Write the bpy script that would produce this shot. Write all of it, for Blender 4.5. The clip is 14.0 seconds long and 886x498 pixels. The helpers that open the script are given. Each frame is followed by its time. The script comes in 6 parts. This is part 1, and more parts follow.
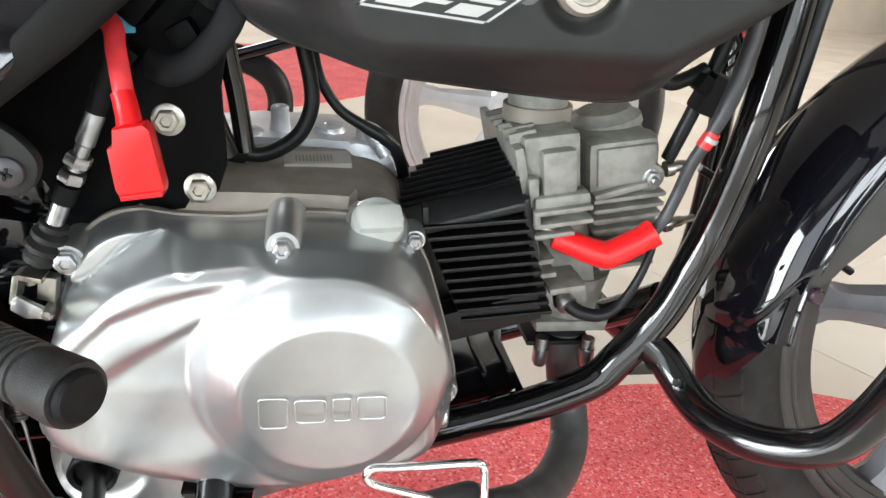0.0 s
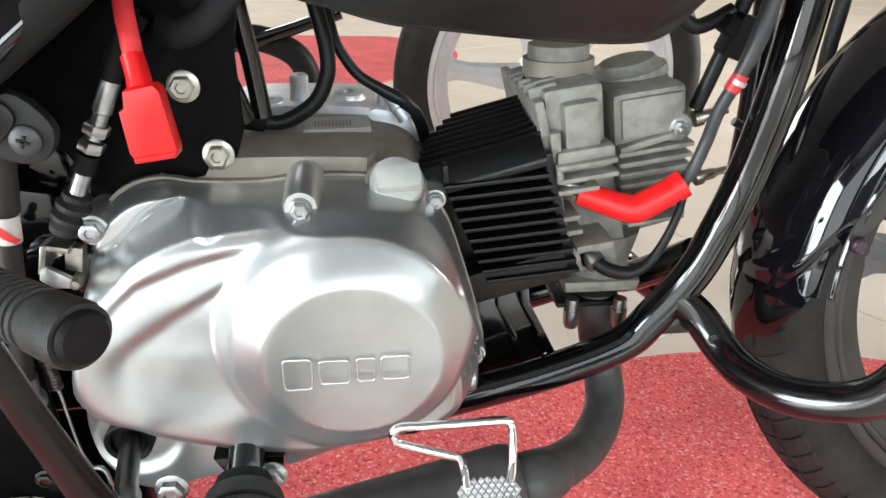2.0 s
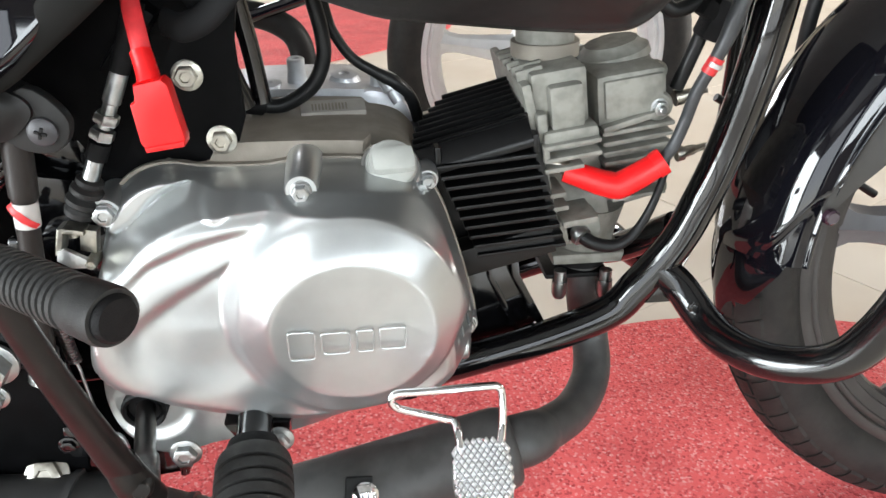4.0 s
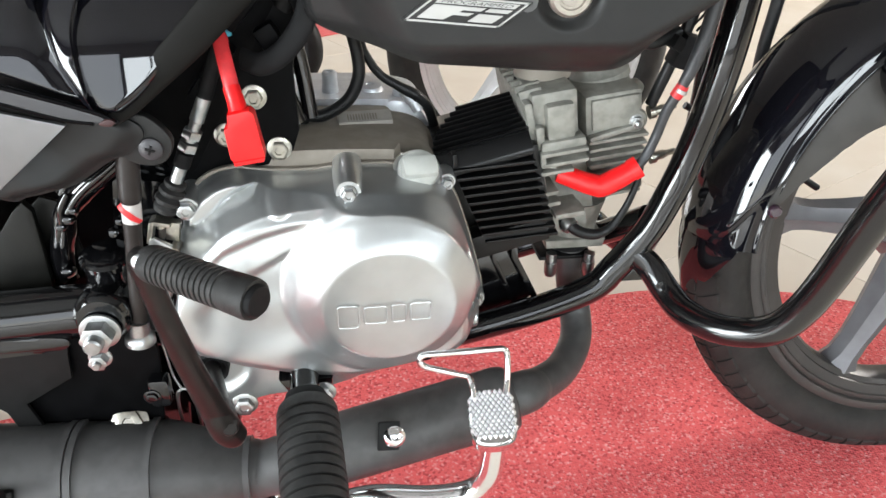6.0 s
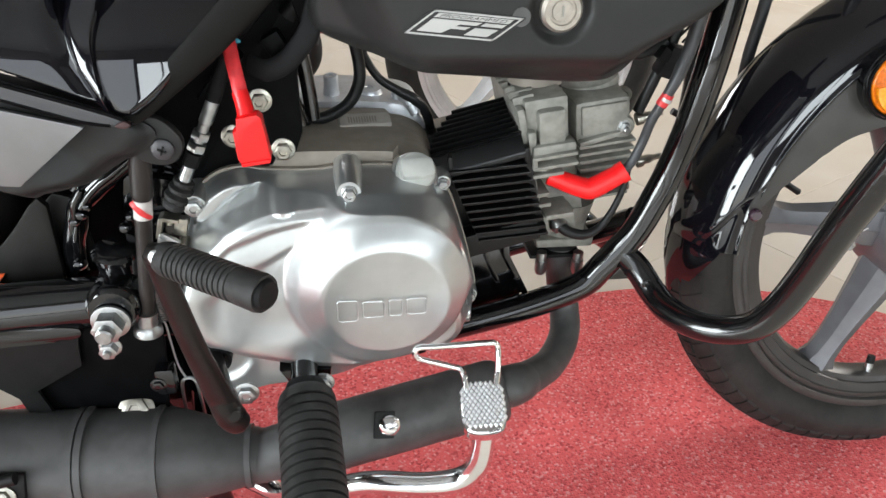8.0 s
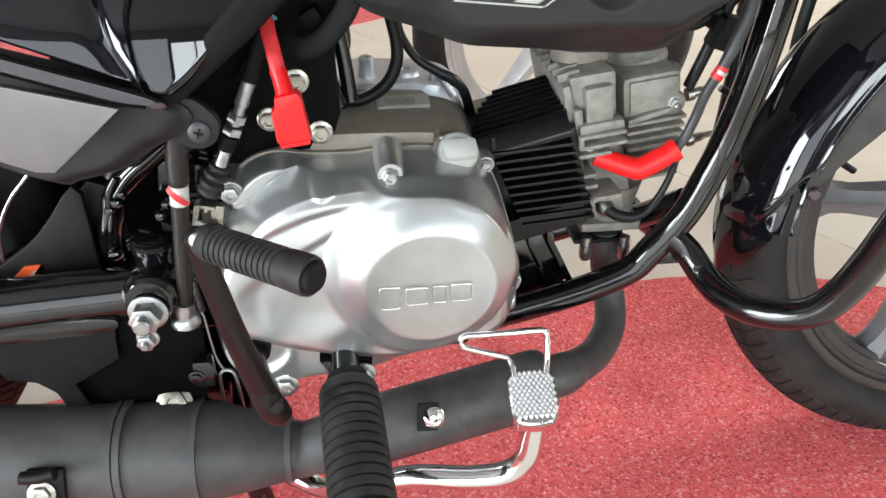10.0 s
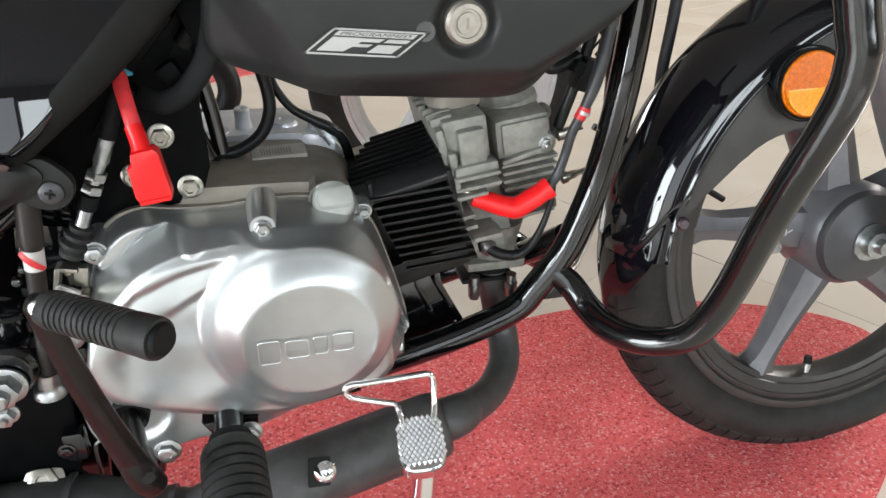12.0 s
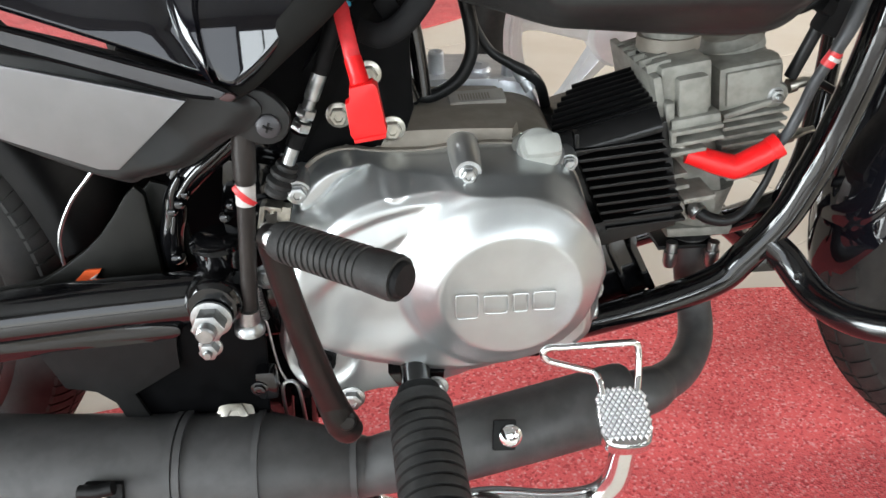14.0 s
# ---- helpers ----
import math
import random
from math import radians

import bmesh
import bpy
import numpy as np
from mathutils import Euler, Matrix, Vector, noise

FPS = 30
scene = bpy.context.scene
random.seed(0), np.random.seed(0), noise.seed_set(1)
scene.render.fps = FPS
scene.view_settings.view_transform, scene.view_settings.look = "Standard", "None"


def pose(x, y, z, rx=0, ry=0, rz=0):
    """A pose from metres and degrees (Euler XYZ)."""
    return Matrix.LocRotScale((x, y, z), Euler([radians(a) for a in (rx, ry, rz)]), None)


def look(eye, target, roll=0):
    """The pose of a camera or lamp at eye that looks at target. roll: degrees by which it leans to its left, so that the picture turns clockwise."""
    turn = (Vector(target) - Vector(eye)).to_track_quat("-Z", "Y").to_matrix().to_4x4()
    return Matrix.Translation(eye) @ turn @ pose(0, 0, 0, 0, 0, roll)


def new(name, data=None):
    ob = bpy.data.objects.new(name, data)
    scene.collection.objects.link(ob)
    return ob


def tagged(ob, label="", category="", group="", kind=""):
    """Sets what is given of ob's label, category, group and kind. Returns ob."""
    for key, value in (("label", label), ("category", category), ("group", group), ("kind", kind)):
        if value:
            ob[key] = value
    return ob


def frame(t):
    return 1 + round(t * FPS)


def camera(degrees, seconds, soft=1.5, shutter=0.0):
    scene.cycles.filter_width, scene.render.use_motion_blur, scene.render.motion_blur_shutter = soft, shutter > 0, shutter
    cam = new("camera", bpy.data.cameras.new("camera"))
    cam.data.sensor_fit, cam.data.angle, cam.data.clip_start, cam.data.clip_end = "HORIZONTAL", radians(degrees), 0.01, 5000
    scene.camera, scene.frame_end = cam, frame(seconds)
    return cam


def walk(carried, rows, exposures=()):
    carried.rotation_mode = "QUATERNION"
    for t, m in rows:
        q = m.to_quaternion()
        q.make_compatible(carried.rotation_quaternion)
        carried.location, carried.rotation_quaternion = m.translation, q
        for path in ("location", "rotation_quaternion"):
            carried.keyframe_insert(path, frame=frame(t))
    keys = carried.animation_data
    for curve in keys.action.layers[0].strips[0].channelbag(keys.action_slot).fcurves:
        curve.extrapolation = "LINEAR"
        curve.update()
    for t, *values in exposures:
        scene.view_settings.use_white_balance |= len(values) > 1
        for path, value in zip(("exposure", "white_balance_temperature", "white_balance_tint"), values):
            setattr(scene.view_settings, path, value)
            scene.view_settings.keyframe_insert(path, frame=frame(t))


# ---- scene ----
cam = camera(64.4, 14.0)
EXPOSURE = -0.13
PATH = [
    (0, (0.02, 0.011, 0.663), (0.34, 1.813, -0.144), 4.2),
    (0.5, (0.024, 0.018, 0.664), (0.251, 1.882, -0.024), 2.5),
    (1, (0.029, 0.007, 0.659), (0.234, 1.874, -0.028), 1.5),
    (1.5, (0.032, 0.004, 0.654), (0.232, 1.834, -0.127), 0.9),
    (2, (0.034, 0.008, 0.644), (0.236, 1.808, -0.203), 0.6),
    (2.5, (0.036, 0.012, 0.642), (0.235, 1.791, -0.25), 0.6),
    (2.7, (0.036, 0.013, 0.643), (0.237, 1.785, -0.263), 0.6),
    (4.8, (0.028, -0.048, 0.696), (0.234, 1.696, -0.262), -0.1),
    (5, (0.022, -0.057, 0.708), (0.233, 1.678, -0.265), 0.1),
    (5.5, (0.002, -0.082, 0.729), (0.233, 1.636, -0.268), 0.6),
    (6, (-0.008, -0.101, 0.732), (0.251, 1.604, -0.28), 1.3),
    (6.5, (-0.016, -0.113, 0.743), (0.261, 1.585, -0.276), 1.9),
    (7, (-0.024, -0.122, 0.747), (0.268, 1.574, -0.273), 2.3),
    (7.5, (-0.022, -0.131, 0.751), (0.273, 1.563, -0.27), 2.5),
    (8, (-0.013, -0.125, 0.749), (0.263, 1.571, -0.273), 2.3),
    (8.2, (-0.011, -0.123, 0.748), (0.247, 1.578, -0.27), 2.0),
    (10.3, (-0.029, -0.104, 0.727), (0.181, 1.595, -0.309), 0.3),
    (10.5, (-0.028, -0.103, 0.73), (0.219, 1.599, -0.291), 0.4),
    (11, (-0.011, -0.106, 0.732), (0.351, 1.598, -0.249), 0.9),
    (11.5, (0.008, -0.112, 0.737), (0.435, 1.592, -0.219), 1.0),
    (12, (0.008, -0.11, 0.731), (0.443, 1.606, -0.201), 0.6),
    (12.5, (-0.003, -0.105, 0.729), (0.364, 1.63, -0.198), 0.1),
    (13, (-0.017, -0.092, 0.727), (0.235, 1.658, -0.208), -0.6),
    (13.5, (-0.033, -0.08, 0.717), (0.11, 1.666, -0.248), -1.2),
    (14, (-0.052, -0.07, 0.701), (0.035, 1.656, -0.304), -1.6),
]
walk(cam, [(t, look(eye, target, roll)) for t, eye, target, roll in PATH], [(t, EXPOSURE + e) for t, e in ((0.0, 0.06), (1.5, 0.0), (2.5, -0.06), (5.0, 0.08), (6.5, 0.06), (8.0, -0.22), (10.5, -0.02), (11.0, -0.10), (12.0, -0.33), (13.5, -0.18), (14.0, -0.18))])

# ---- light: daylight through showroom windows ----
world = bpy.data.worlds.new("sky")
scene.world = world
world.use_nodes = True
wn, wl = world.node_tree.nodes, world.node_tree.links
sky = wn.new("ShaderNodeTexSky")
sky.sky_type, sky.sun_disc = "NISHITA", False
sky.sun_elevation, sky.sun_rotation = radians(48), radians(200)
wn["Background"].inputs["Strength"].default_value = 0.12
wl.new(sky.outputs["Color"], wn["Background"].inputs["Color"])


def lamp(name, kind, m, energy, colour, **kw):
    d = bpy.data.lights.new(name, kind)
    d.energy, d.color = energy, colour
    for k, v in kw.items():
        if k == "angle":
            d.angle = v
        if k == "size":
            d.shape, d.size, d.size_y = "RECTANGLE", v[0], v[1]
    ob = new(name, d)
    ob.matrix_world = m
    return ob


lamp("sun", "SUN", look((-2.0, -6.0, 7.0), (0, 0, 0)), 2.0, (1.0, 0.95, 0.88), angle=radians(2))
lamp("window_daylight", "AREA", look((-1.82, -3.66, 1.28), (-1.82, 0.0, 1.28)), 84, (0.94, 0.98, 1.0), size=(4.2, 2.35))
lamp("window_daylight", "AREA", look((2.03, -3.66, 1.50), (2.03, 0.0, 1.50)), 140, (0.90, 0.97, 1.0), size=(3.3, 1.1))
lamp("window_daylight", "AREA", look((-3.92, -1.95, 1.25), (0.0, -1.75, 1.0)), 395, (0.90, 0.97, 1.0), size=(2.4, 2.2))
lamp("window_daylight", "AREA", look((5.92, 2.0, 2.0), (1.0, 1.6, 0.3)), 390, (1.0, 0.96, 0.90), size=(2.4, 1.4))
lamp("window_daylight", "AREA", look((-2.3, 6.92, 2.3), (-0.9, 0.5, 0.9)), 160, (0.97, 0.98, 1.0), size=(2.3, 1.1))

# ---- materials ----


def mat(name, base, rough, metal=0.0, vary=0.12, scale=60.0, bump=0.0, bscale=400.0, coat=0.0, second=None, mix=(0.4, 0.6), spec=0.5):
    """A surface with colour drift, roughness drift and fine relief, in metres."""
    m = bpy.data.materials.new(name)
    m.use_nodes = True
    n, l = m.node_tree.nodes, m.node_tree.links
    b = n["Principled BSDF"]
    co = n.new("ShaderNodeTexCoord")
    big = n.new("ShaderNodeTexNoise")
    big.inputs["Scale"].default_value, big.inputs["Detail"].default_value = scale, 6
    l.new(co.outputs["Object"], big.inputs["Vector"])
    ramp = n.new("ShaderNodeValToRGB")
    lo = tuple(c * (1 - vary) for c in base)
    hi = second or tuple(min(1.0, c * (1 + vary)) for c in base)
    ramp.color_ramp.elements[0].position, ramp.color_ramp.elements[1].position = mix
    ramp.color_ramp.elements[0].color, ramp.color_ramp.elements[1].color = (*lo, 1), (*hi, 1)
    l.new(big.outputs["Fac"], ramp.inputs["Fac"])
    l.new(ramp.outputs["Color"], b.inputs["Base Color"])
    rr = n.new("ShaderNodeMapRange")
    rr.inputs["To Min"].default_value, rr.inputs["To Max"].default_value = max(0.0, rough * 0.85), min(1.0, rough * 1.2)
    mid = n.new("ShaderNodeTexNoise")
    mid.inputs["Scale"].default_value, mid.inputs["Detail"].default_value = scale * 4.3, 5
    l.new(co.outputs["Object"], mid.inputs["Vector"])
    l.new(mid.outputs["Fac"], rr.inputs["Value"])
    l.new(rr.outputs["Result"], b.inputs["Roughness"])
    b.inputs["Metallic"].default_value = metal
    b.inputs["Specular IOR Level"].default_value = spec
    b.inputs["Coat Weight"].default_value, b.inputs["Coat Roughness"].default_value = coat, 0.03
    if bump:
        fine = n.new("ShaderNodeTexNoise")
        fine.inputs["Scale"].default_value, fine.inputs["Detail"].default_value = bscale, 4
        l.new(co.outputs["Object"], fine.inputs["Vector"])
        bp = n.new("ShaderNodeBump")
        bp.inputs["Strength"].default_value, bp.inputs["Distance"].default_value = bump, 0.001
        l.new(fine.outputs["Fac"], bp.inputs["Height"])
        l.new(bp.outputs["Normal"], b.inputs["Normal"])
    return m


SILVER = mat("silver_lacquer", (0.555, 0.574, 0.574), 0.32, 0.85, 0.04, 30, 0.10, 1800)
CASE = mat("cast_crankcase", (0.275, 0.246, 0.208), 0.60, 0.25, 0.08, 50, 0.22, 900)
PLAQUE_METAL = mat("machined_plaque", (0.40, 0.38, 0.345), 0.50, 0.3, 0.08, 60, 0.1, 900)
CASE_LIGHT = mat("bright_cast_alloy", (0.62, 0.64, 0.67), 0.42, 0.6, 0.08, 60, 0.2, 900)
HEAD = mat("sand_cast_alloy", (0.245, 0.241, 0.214), 0.52, 0.22, 0.14, 90, 0.45, 1300)
BLACK_FIN = mat("black_engine_paint", (0.0036, 0.0036, 0.0039), 0.30, 0.0, 0.2, 80, 0.10, 900, spec=0.36)
GLOSS = mat("gloss_black_paint", (0.004, 0.004, 0.006), 0.045, 0.0, 0.1, 20, 0.0, 400, 0.25, spec=0.6)
FRAME = mat("frame_black_enamel", (0.003, 0.003, 0.0035), 0.09, 0.0, 0.15, 40, 0.04, 300, 0.3, spec=0.6)
SILENCER = mat("satin_black_silencer", (0.060, 0.059, 0.059), 0.46, 0.0, 0.12, 50, 0.15, 1600)
KICK = mat("brown_black_lacquer", (0.0095, 0.0080, 0.0074), 0.30, 0.0, 0.15, 60, 0.05, 900, spec=0.3)
SLEEVE = mat("brown_black_sleeve", (0.020, 0.016, 0.0145), 0.42, 0.0, 0.15, 60, 0.08, 900, spec=0.3)
MUFFLER = mat("heat_resistant_black", (0.068, 0.067, 0.0665), 0.44, 0.0, 0.15, 50, 0.18, 1600)
MATT = mat("matt_black_steel", (0.0052, 0.0051, 0.0052), 0.48, 0.0, 0.2, 60, 0.22, 1600, spec=0.25)
PLASTIC = mat("dark_grey_plastic", (0.018, 0.018, 0.0178), 0.44, 0.0, 0.08, 40, 0.14, 2600, spec=0.28)
TRIM = mat("brown_black_trim", (0.0068, 0.0064, 0.0056), 0.55, 0.0, 0.1, 40, 0.1, 2600, spec=0.12)
STRIP = mat("gloss_dark_grey_strip", (0.060, 0.061, 0.066), 0.22, 0.2, 0.06, 30, 0.03, 1500)
PLUM_MARK = mat("dull_red_plastic", (0.040, 0.012, 0.012), 0.45, 0.0, 0.1, 90)
GREYPANEL = mat("grey_side_panel_paint", (0.23, 0.23, 0.236), 0.33, 0.7, 0.05, 25, 0.06, 2000)
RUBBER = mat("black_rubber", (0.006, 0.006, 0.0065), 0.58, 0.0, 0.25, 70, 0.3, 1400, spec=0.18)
# black plastic taken near zero: shade from the absent tank and seat is in it
BLACK_SHADED = mat("black_plastic_with_shade", (0.0024, 0.0024, 0.0027), 0.4, 0.0, 0.2, 60, 0.15, 1400, spec=0.06)
GUSSET = mat("satin_black_pressing", (0.0055, 0.0055, 0.0045), 0.42, 0.0, 0.2, 50, 0.1, 900, spec=0.22)
GUARD = mat("satin_black_tube", (0.004, 0.004, 0.0045), 0.16, 0.0, 0.15, 40, 0.05, 600, 0.3, spec=0.6)
TYRE = mat("tyre_rubber", (0.013, 0.0125, 0.0118), 0.62, 0.0, 0.2, 35, 0.3, 1100, second=(0.020, 0.0185, 0.017), spec=0.4)
RIBBED = mat("worn_ribbed_rubber", (0.024, 0.0235, 0.023), 0.56, 0.0, 0.25, 70, 0.3, 1400, spec=0.35)
HOSE = mat("rubber_hose", (0.009, 0.0095, 0.010), 0.40, 0.0, 0.2, 90, 0.1, 800, spec=0.3)
CABLE = mat("grey_blue_sheath", (0.036, 0.038, 0.041), 0.42, 0.0, 0.15, 90, 0.1, 800)
CHROME = mat("chrome_plate", (0.86, 0.86, 0.86), 0.15, 1.0, 0.03, 40)
KNURL = mat("bright_knurled_chrome", (0.92, 0.92, 0.93), 0.34, 0.85, 0.03, 40)
ZINC = mat("zinc_plated_steel", (0.44, 0.45, 0.45), 0.33, 1.0, 0.10, 160, 0.1, 900)
ZINC_YELLOW = mat("passivated_steel", (0.42, 0.40, 0.35), 0.34, 1.0, 0.12, 160, 0.1, 900)
LOCK = mat("satin_lock_metal", (0.40, 0.365, 0.32), 0.42, 0.8, 0.08, 160, 0.1, 900)
RED = mat("red_soft_plastic", (0.80, 0.012, 0.014), 0.30, 0.0, 0.06, 60, 0.08, 900)
RED_TAPE = mat("red_tape", (0.60, 0.03, 0.035), 0.4, 0.0, 0.1, 120)
CYAN = mat("cyan_tape", (0.03, 0.30, 0.42), 0.45, 0.0, 0.1, 90)
CAP = mat("pale_grey_plastic", (0.46, 0.47, 0.44), 0.44, 0.0, 0.06, 60, 0.08, 1200)
WHITE = mat("white_label", (0.58, 0.56, 0.54), 0.4, 0.0, 0.04, 60)
BADGE = mat("silver_decal", (0.44, 0.44, 0.43), 0.35, 0.3, 0.04, 60)
BADGE_DARK = mat("black_decal", (0.012, 0.012, 0.012), 0.35)
CLEARMARK = mat("lacquer_halo", (0.075, 0.075, 0.075), 0.3)
ALLOY = mat("graphite_alloy_paint", (0.150, 0.150, 0.160), 0.36, 0.45, 0.08, 30, 0.12, 1500)
DRUM = mat("dark_graphite_paint", (0.055, 0.054, 0.058), 0.42, 0.3, 0.08, 30, 0.12, 1500)
STAY = mat("dark_grey_stay_plastic", (0.048, 0.046, 0.043), 0.5, 0.0, 0.08, 40, 0.12, 2200, spec=0.35)
# brown-grey rim, darker than the spokes; shade on it is mixed into the colour
RIM = mat("brown_grey_shaded_rim", (0.048, 0.044, 0.042), 0.40, 0.3, 0.10, 30, 0.12, 1500)
ALLOY_BRIGHT = mat("silver_alloy_paint", (0.70, 0.71, 0.72), 0.35, 0.4, 0.05, 30)
AMBER = mat("amber_lens", (0.70, 0.17, 0.006), 0.16, 0.0, 0.15, 300, 0.5, 900, 0.5)
# same amber made brighter: light caught by the lower prisms is in the colour
AMBER_LIT = mat("lit_amber_lens", (0.95, 0.30, 0.008), 0.20, 0.0, 0.15, 300, 0.5, 900, 0.5)
PURPLE = mat("gloss_plum_plastic", (0.035, 0.018, 0.028), 0.10, 0.0, 0.1, 30, 0.0, 400, 0.4)
WALL = mat("wall_paint", (0.12, 0.11, 0.10), 0.7, 0.0, 0.04, 3, 0.1, 200)
WALL_CREAM = mat("cream_wall_paint", (0.64, 0.57, 0.48), 0.7, 0.0, 0.04, 3, 0.1, 200)
CEIL = mat("ceiling_paint", (0.17, 0.17, 0.17), 0.8, 0.0, 0.03, 3, 0.1, 200)
ORANGE = mat("orange_sticker", (0.80, 0.12, 0.03), 0.4)


def carpet_mat(name, dark, base, light):
    m = bpy.data.materials.new(name)
    m.use_nodes = True
    n, l = m.node_tree.nodes, m.node_tree.links
    b = n["Principled BSDF"]
    co = n.new("ShaderNodeTexCoord")
    cell = n.new("ShaderNodeTexVoronoi")
    cell.inputs["Scale"].default_value = 330
    big = n.new("ShaderNodeTexNoise")
    big.inputs["Scale"].default_value, big.inputs["Detail"].default_value = 9, 5
    mid = n.new("ShaderNodeTexNoise")
    mid.inputs["Scale"].default_value, mid.inputs["Detail"].default_value = 170, 4
    for t in (cell, big, mid):
        l.new(co.outputs["Object"], t.inputs["Vector"])
    sep = n.new("ShaderNodeSeparateColor")
    l.new(cell.outputs["Color"], sep.inputs["Color"])
    r = n.new("ShaderNodeValToRGB")
    e = r.color_ramp.elements
    e[0].position, e[0].color = 0.0, (*dark, 1)
    e[1].position, e[1].color = 1.0, (*light, 1)
    for p, c in ((0.25, base), (0.78, base)):
        k = e.new(p)
        k.color = (*c, 1)
    l.new(sep.outputs["Red"], r.inputs["Fac"])
    mx = n.new("ShaderNodeMix")
    mx.data_type, mx.blend_type = "RGBA", "MULTIPLY"
    rb = n.new("ShaderNodeMapRange")
    rb.inputs["From Min"].default_value, rb.inputs["From Max"].default_value = 0.3, 0.7
    rb.inputs["To Min"].default_value, rb.inputs["To Max"].default_value = 0.84, 1.1
    l.new(big.outputs["Fac"], rb.inputs["Value"])
    mx.inputs[0].default_value = 1.0
    l.new(r.outputs["Color"], mx.inputs[6])
    l.new(rb.outputs["Result"], mx.inputs[7])
    l.new(mx.outputs[2], b.inputs["Base Color"])
    b.inputs["Roughness"].default_value = 0.85
    b.inputs["Specular IOR Level"].default_value = 0.25
    add = n.new("ShaderNodeMath")
    add.operation = "ADD"
    l.new(cell.outputs["Distance"], add.inputs[0])
    l.new(mid.outputs["Fac"], add.inputs[1])
    bp = n.new("ShaderNodeBump")
    bp.inputs["Strength"].default_value, bp.inputs["Distance"].default_value = 0.55, 0.002
    l.new(add.outputs[0], bp.inputs["Height"])
    l.new(bp.outputs["Normal"], b.inputs["Normal"])
    return m


CARPET = carpet_mat("red_flecked_carpet", (0.52, 0.056, 0.060), (0.84, 0.142, 0.147), (0.90, 0.38, 0.37))
FLOOR = mat("polished_cream_tile", (0.80, 0.715, 0.615), 0.09, 0.0, 0.04, 2.5, 0.02, 300, second=(0.83, 0.765, 0.68))
GROUT = mat("cream_grout", (0.58, 0.53, 0.47), 0.8)

# ---- mesh helpers ----
FZ = 0.05  # level of the floor
BASE = Vector((0.2, 0.52, FZ))


def thing(name, label, category, at=BASE, group=""):
    ob = new(name)
    ob.location = at
    ob.empty_display_size = 0.1
    return tagged(ob, label, category, group)


def part(name, bm, material, parent=None, label="", sharp=38):
    me = bpy.data.meshes.new(name)
    bmesh.ops.recalc_face_normals(bm, faces=bm.faces)
    bm.to_mesh(me)
    bm.free()
    me.materials.append(material)
    for p in me.polygons:
        p.use_smooth = True
    me.set_sharp_from_angle(angle=radians(sharp))
    ob = new(name, me)
    if parent:
        ob.parent = parent
        top = parent
        while top.parent:
            top = top.parent
        ob.matrix_parent_inverse = Matrix.Translation(-Vector(top.location)) if parent is top else Matrix()
    if label:
        tagged(ob, label)
    return ob


def spline(pts, n=8, closed=False):
    """Catmull-Rom through the points."""
    P = [Vector(p) for p in pts]
    out, N = [], len(P)
    for i in range(N if closed else N - 1):
        if closed:
            a, b, c, d = P[i - 1], P[i], P[(i + 1) % N], P[(i + 2) % N]
        else:
            b, c = P[i], P[i + 1]
            a = P[i - 1] if i else b * 2 - c
            d = P[i + 2] if i + 2 < N else c * 2 - b
        for k in range(n):
            t = k / n
            out.append(0.5 * ((2 * b) + (c - a) * t + (2 * a - 5 * b + 4 * c - d) * t * t + (3 * b - a - 3 * c + d) * t ** 3))
    if not closed:
        out.append(P[-1])
    return out


def sweep(path, radius, seg=16, closed=False, bm=None, flat=1.0, up=None):
    """A tube along a path; radius: one number or one for each path point; flat squashes it across."""
    bm = bm or bmesh.new()
    N = len(path)
    rad = radius if hasattr(radius, "__len__") else [radius] * N
    tan = []
    for i in range(N):
        a = path[i - 1] if (closed or i) else path[0]
        b = path[(i + 1) % N] if (closed or i < N - 1) else path[-1]
        tan.append((Vector(b) - Vector(a)).normalized())
    ref = Vector(up) if up else (Vector((0, 0, 1)) if abs(tan[0].z) < 0.9 else Vector((1, 0, 0)))
    nrm = (ref - tan[0] * ref.dot(tan[0])).normalized()
    rings = []
    for i in range(N):
        nrm = (nrm - tan[i] * nrm.dot(tan[i])).normalized()
        bi = tan[i].cross(nrm)
        rings.append([bm.verts.new(Vector(path[i]) + rad[i] * (math.cos(a) * nrm * flat + math.sin(a) * bi))
                      for a in (2 * math.pi * k / seg for k in range(seg))])
    for i in range(N if closed else N - 1):
        A, B = rings[i], rings[(i + 1) % N]
        for k in range(seg):
            bm.faces.new((A[k], A[(k + 1) % seg], B[(k + 1) % seg], B[k]))
    if not closed:
        bm.faces.new(rings[0])
        bm.faces.new(rings[-1])
    return bm


def tube(pts, r, seg=16, n=8, closed=False, bm=None, flat=1.0, up=None):
    path = spline(pts, n, closed)
    if hasattr(r, "__len__"):
        N = len(path)
        r = [float(np.interp(i / (N - 1) * (len(r) - 1), range(len(r)), r)) for i in range(N)]
    return sweep(path, r, seg, closed, bm, flat, up)


def frame_of(axis):
    w = Vector(axis).normalized()
    u = w.cross(Vector((0, 0, 1)) if abs(w.z) < 0.9 else Vector((1, 0, 0))).normalized()
    return u, w.cross(u), w


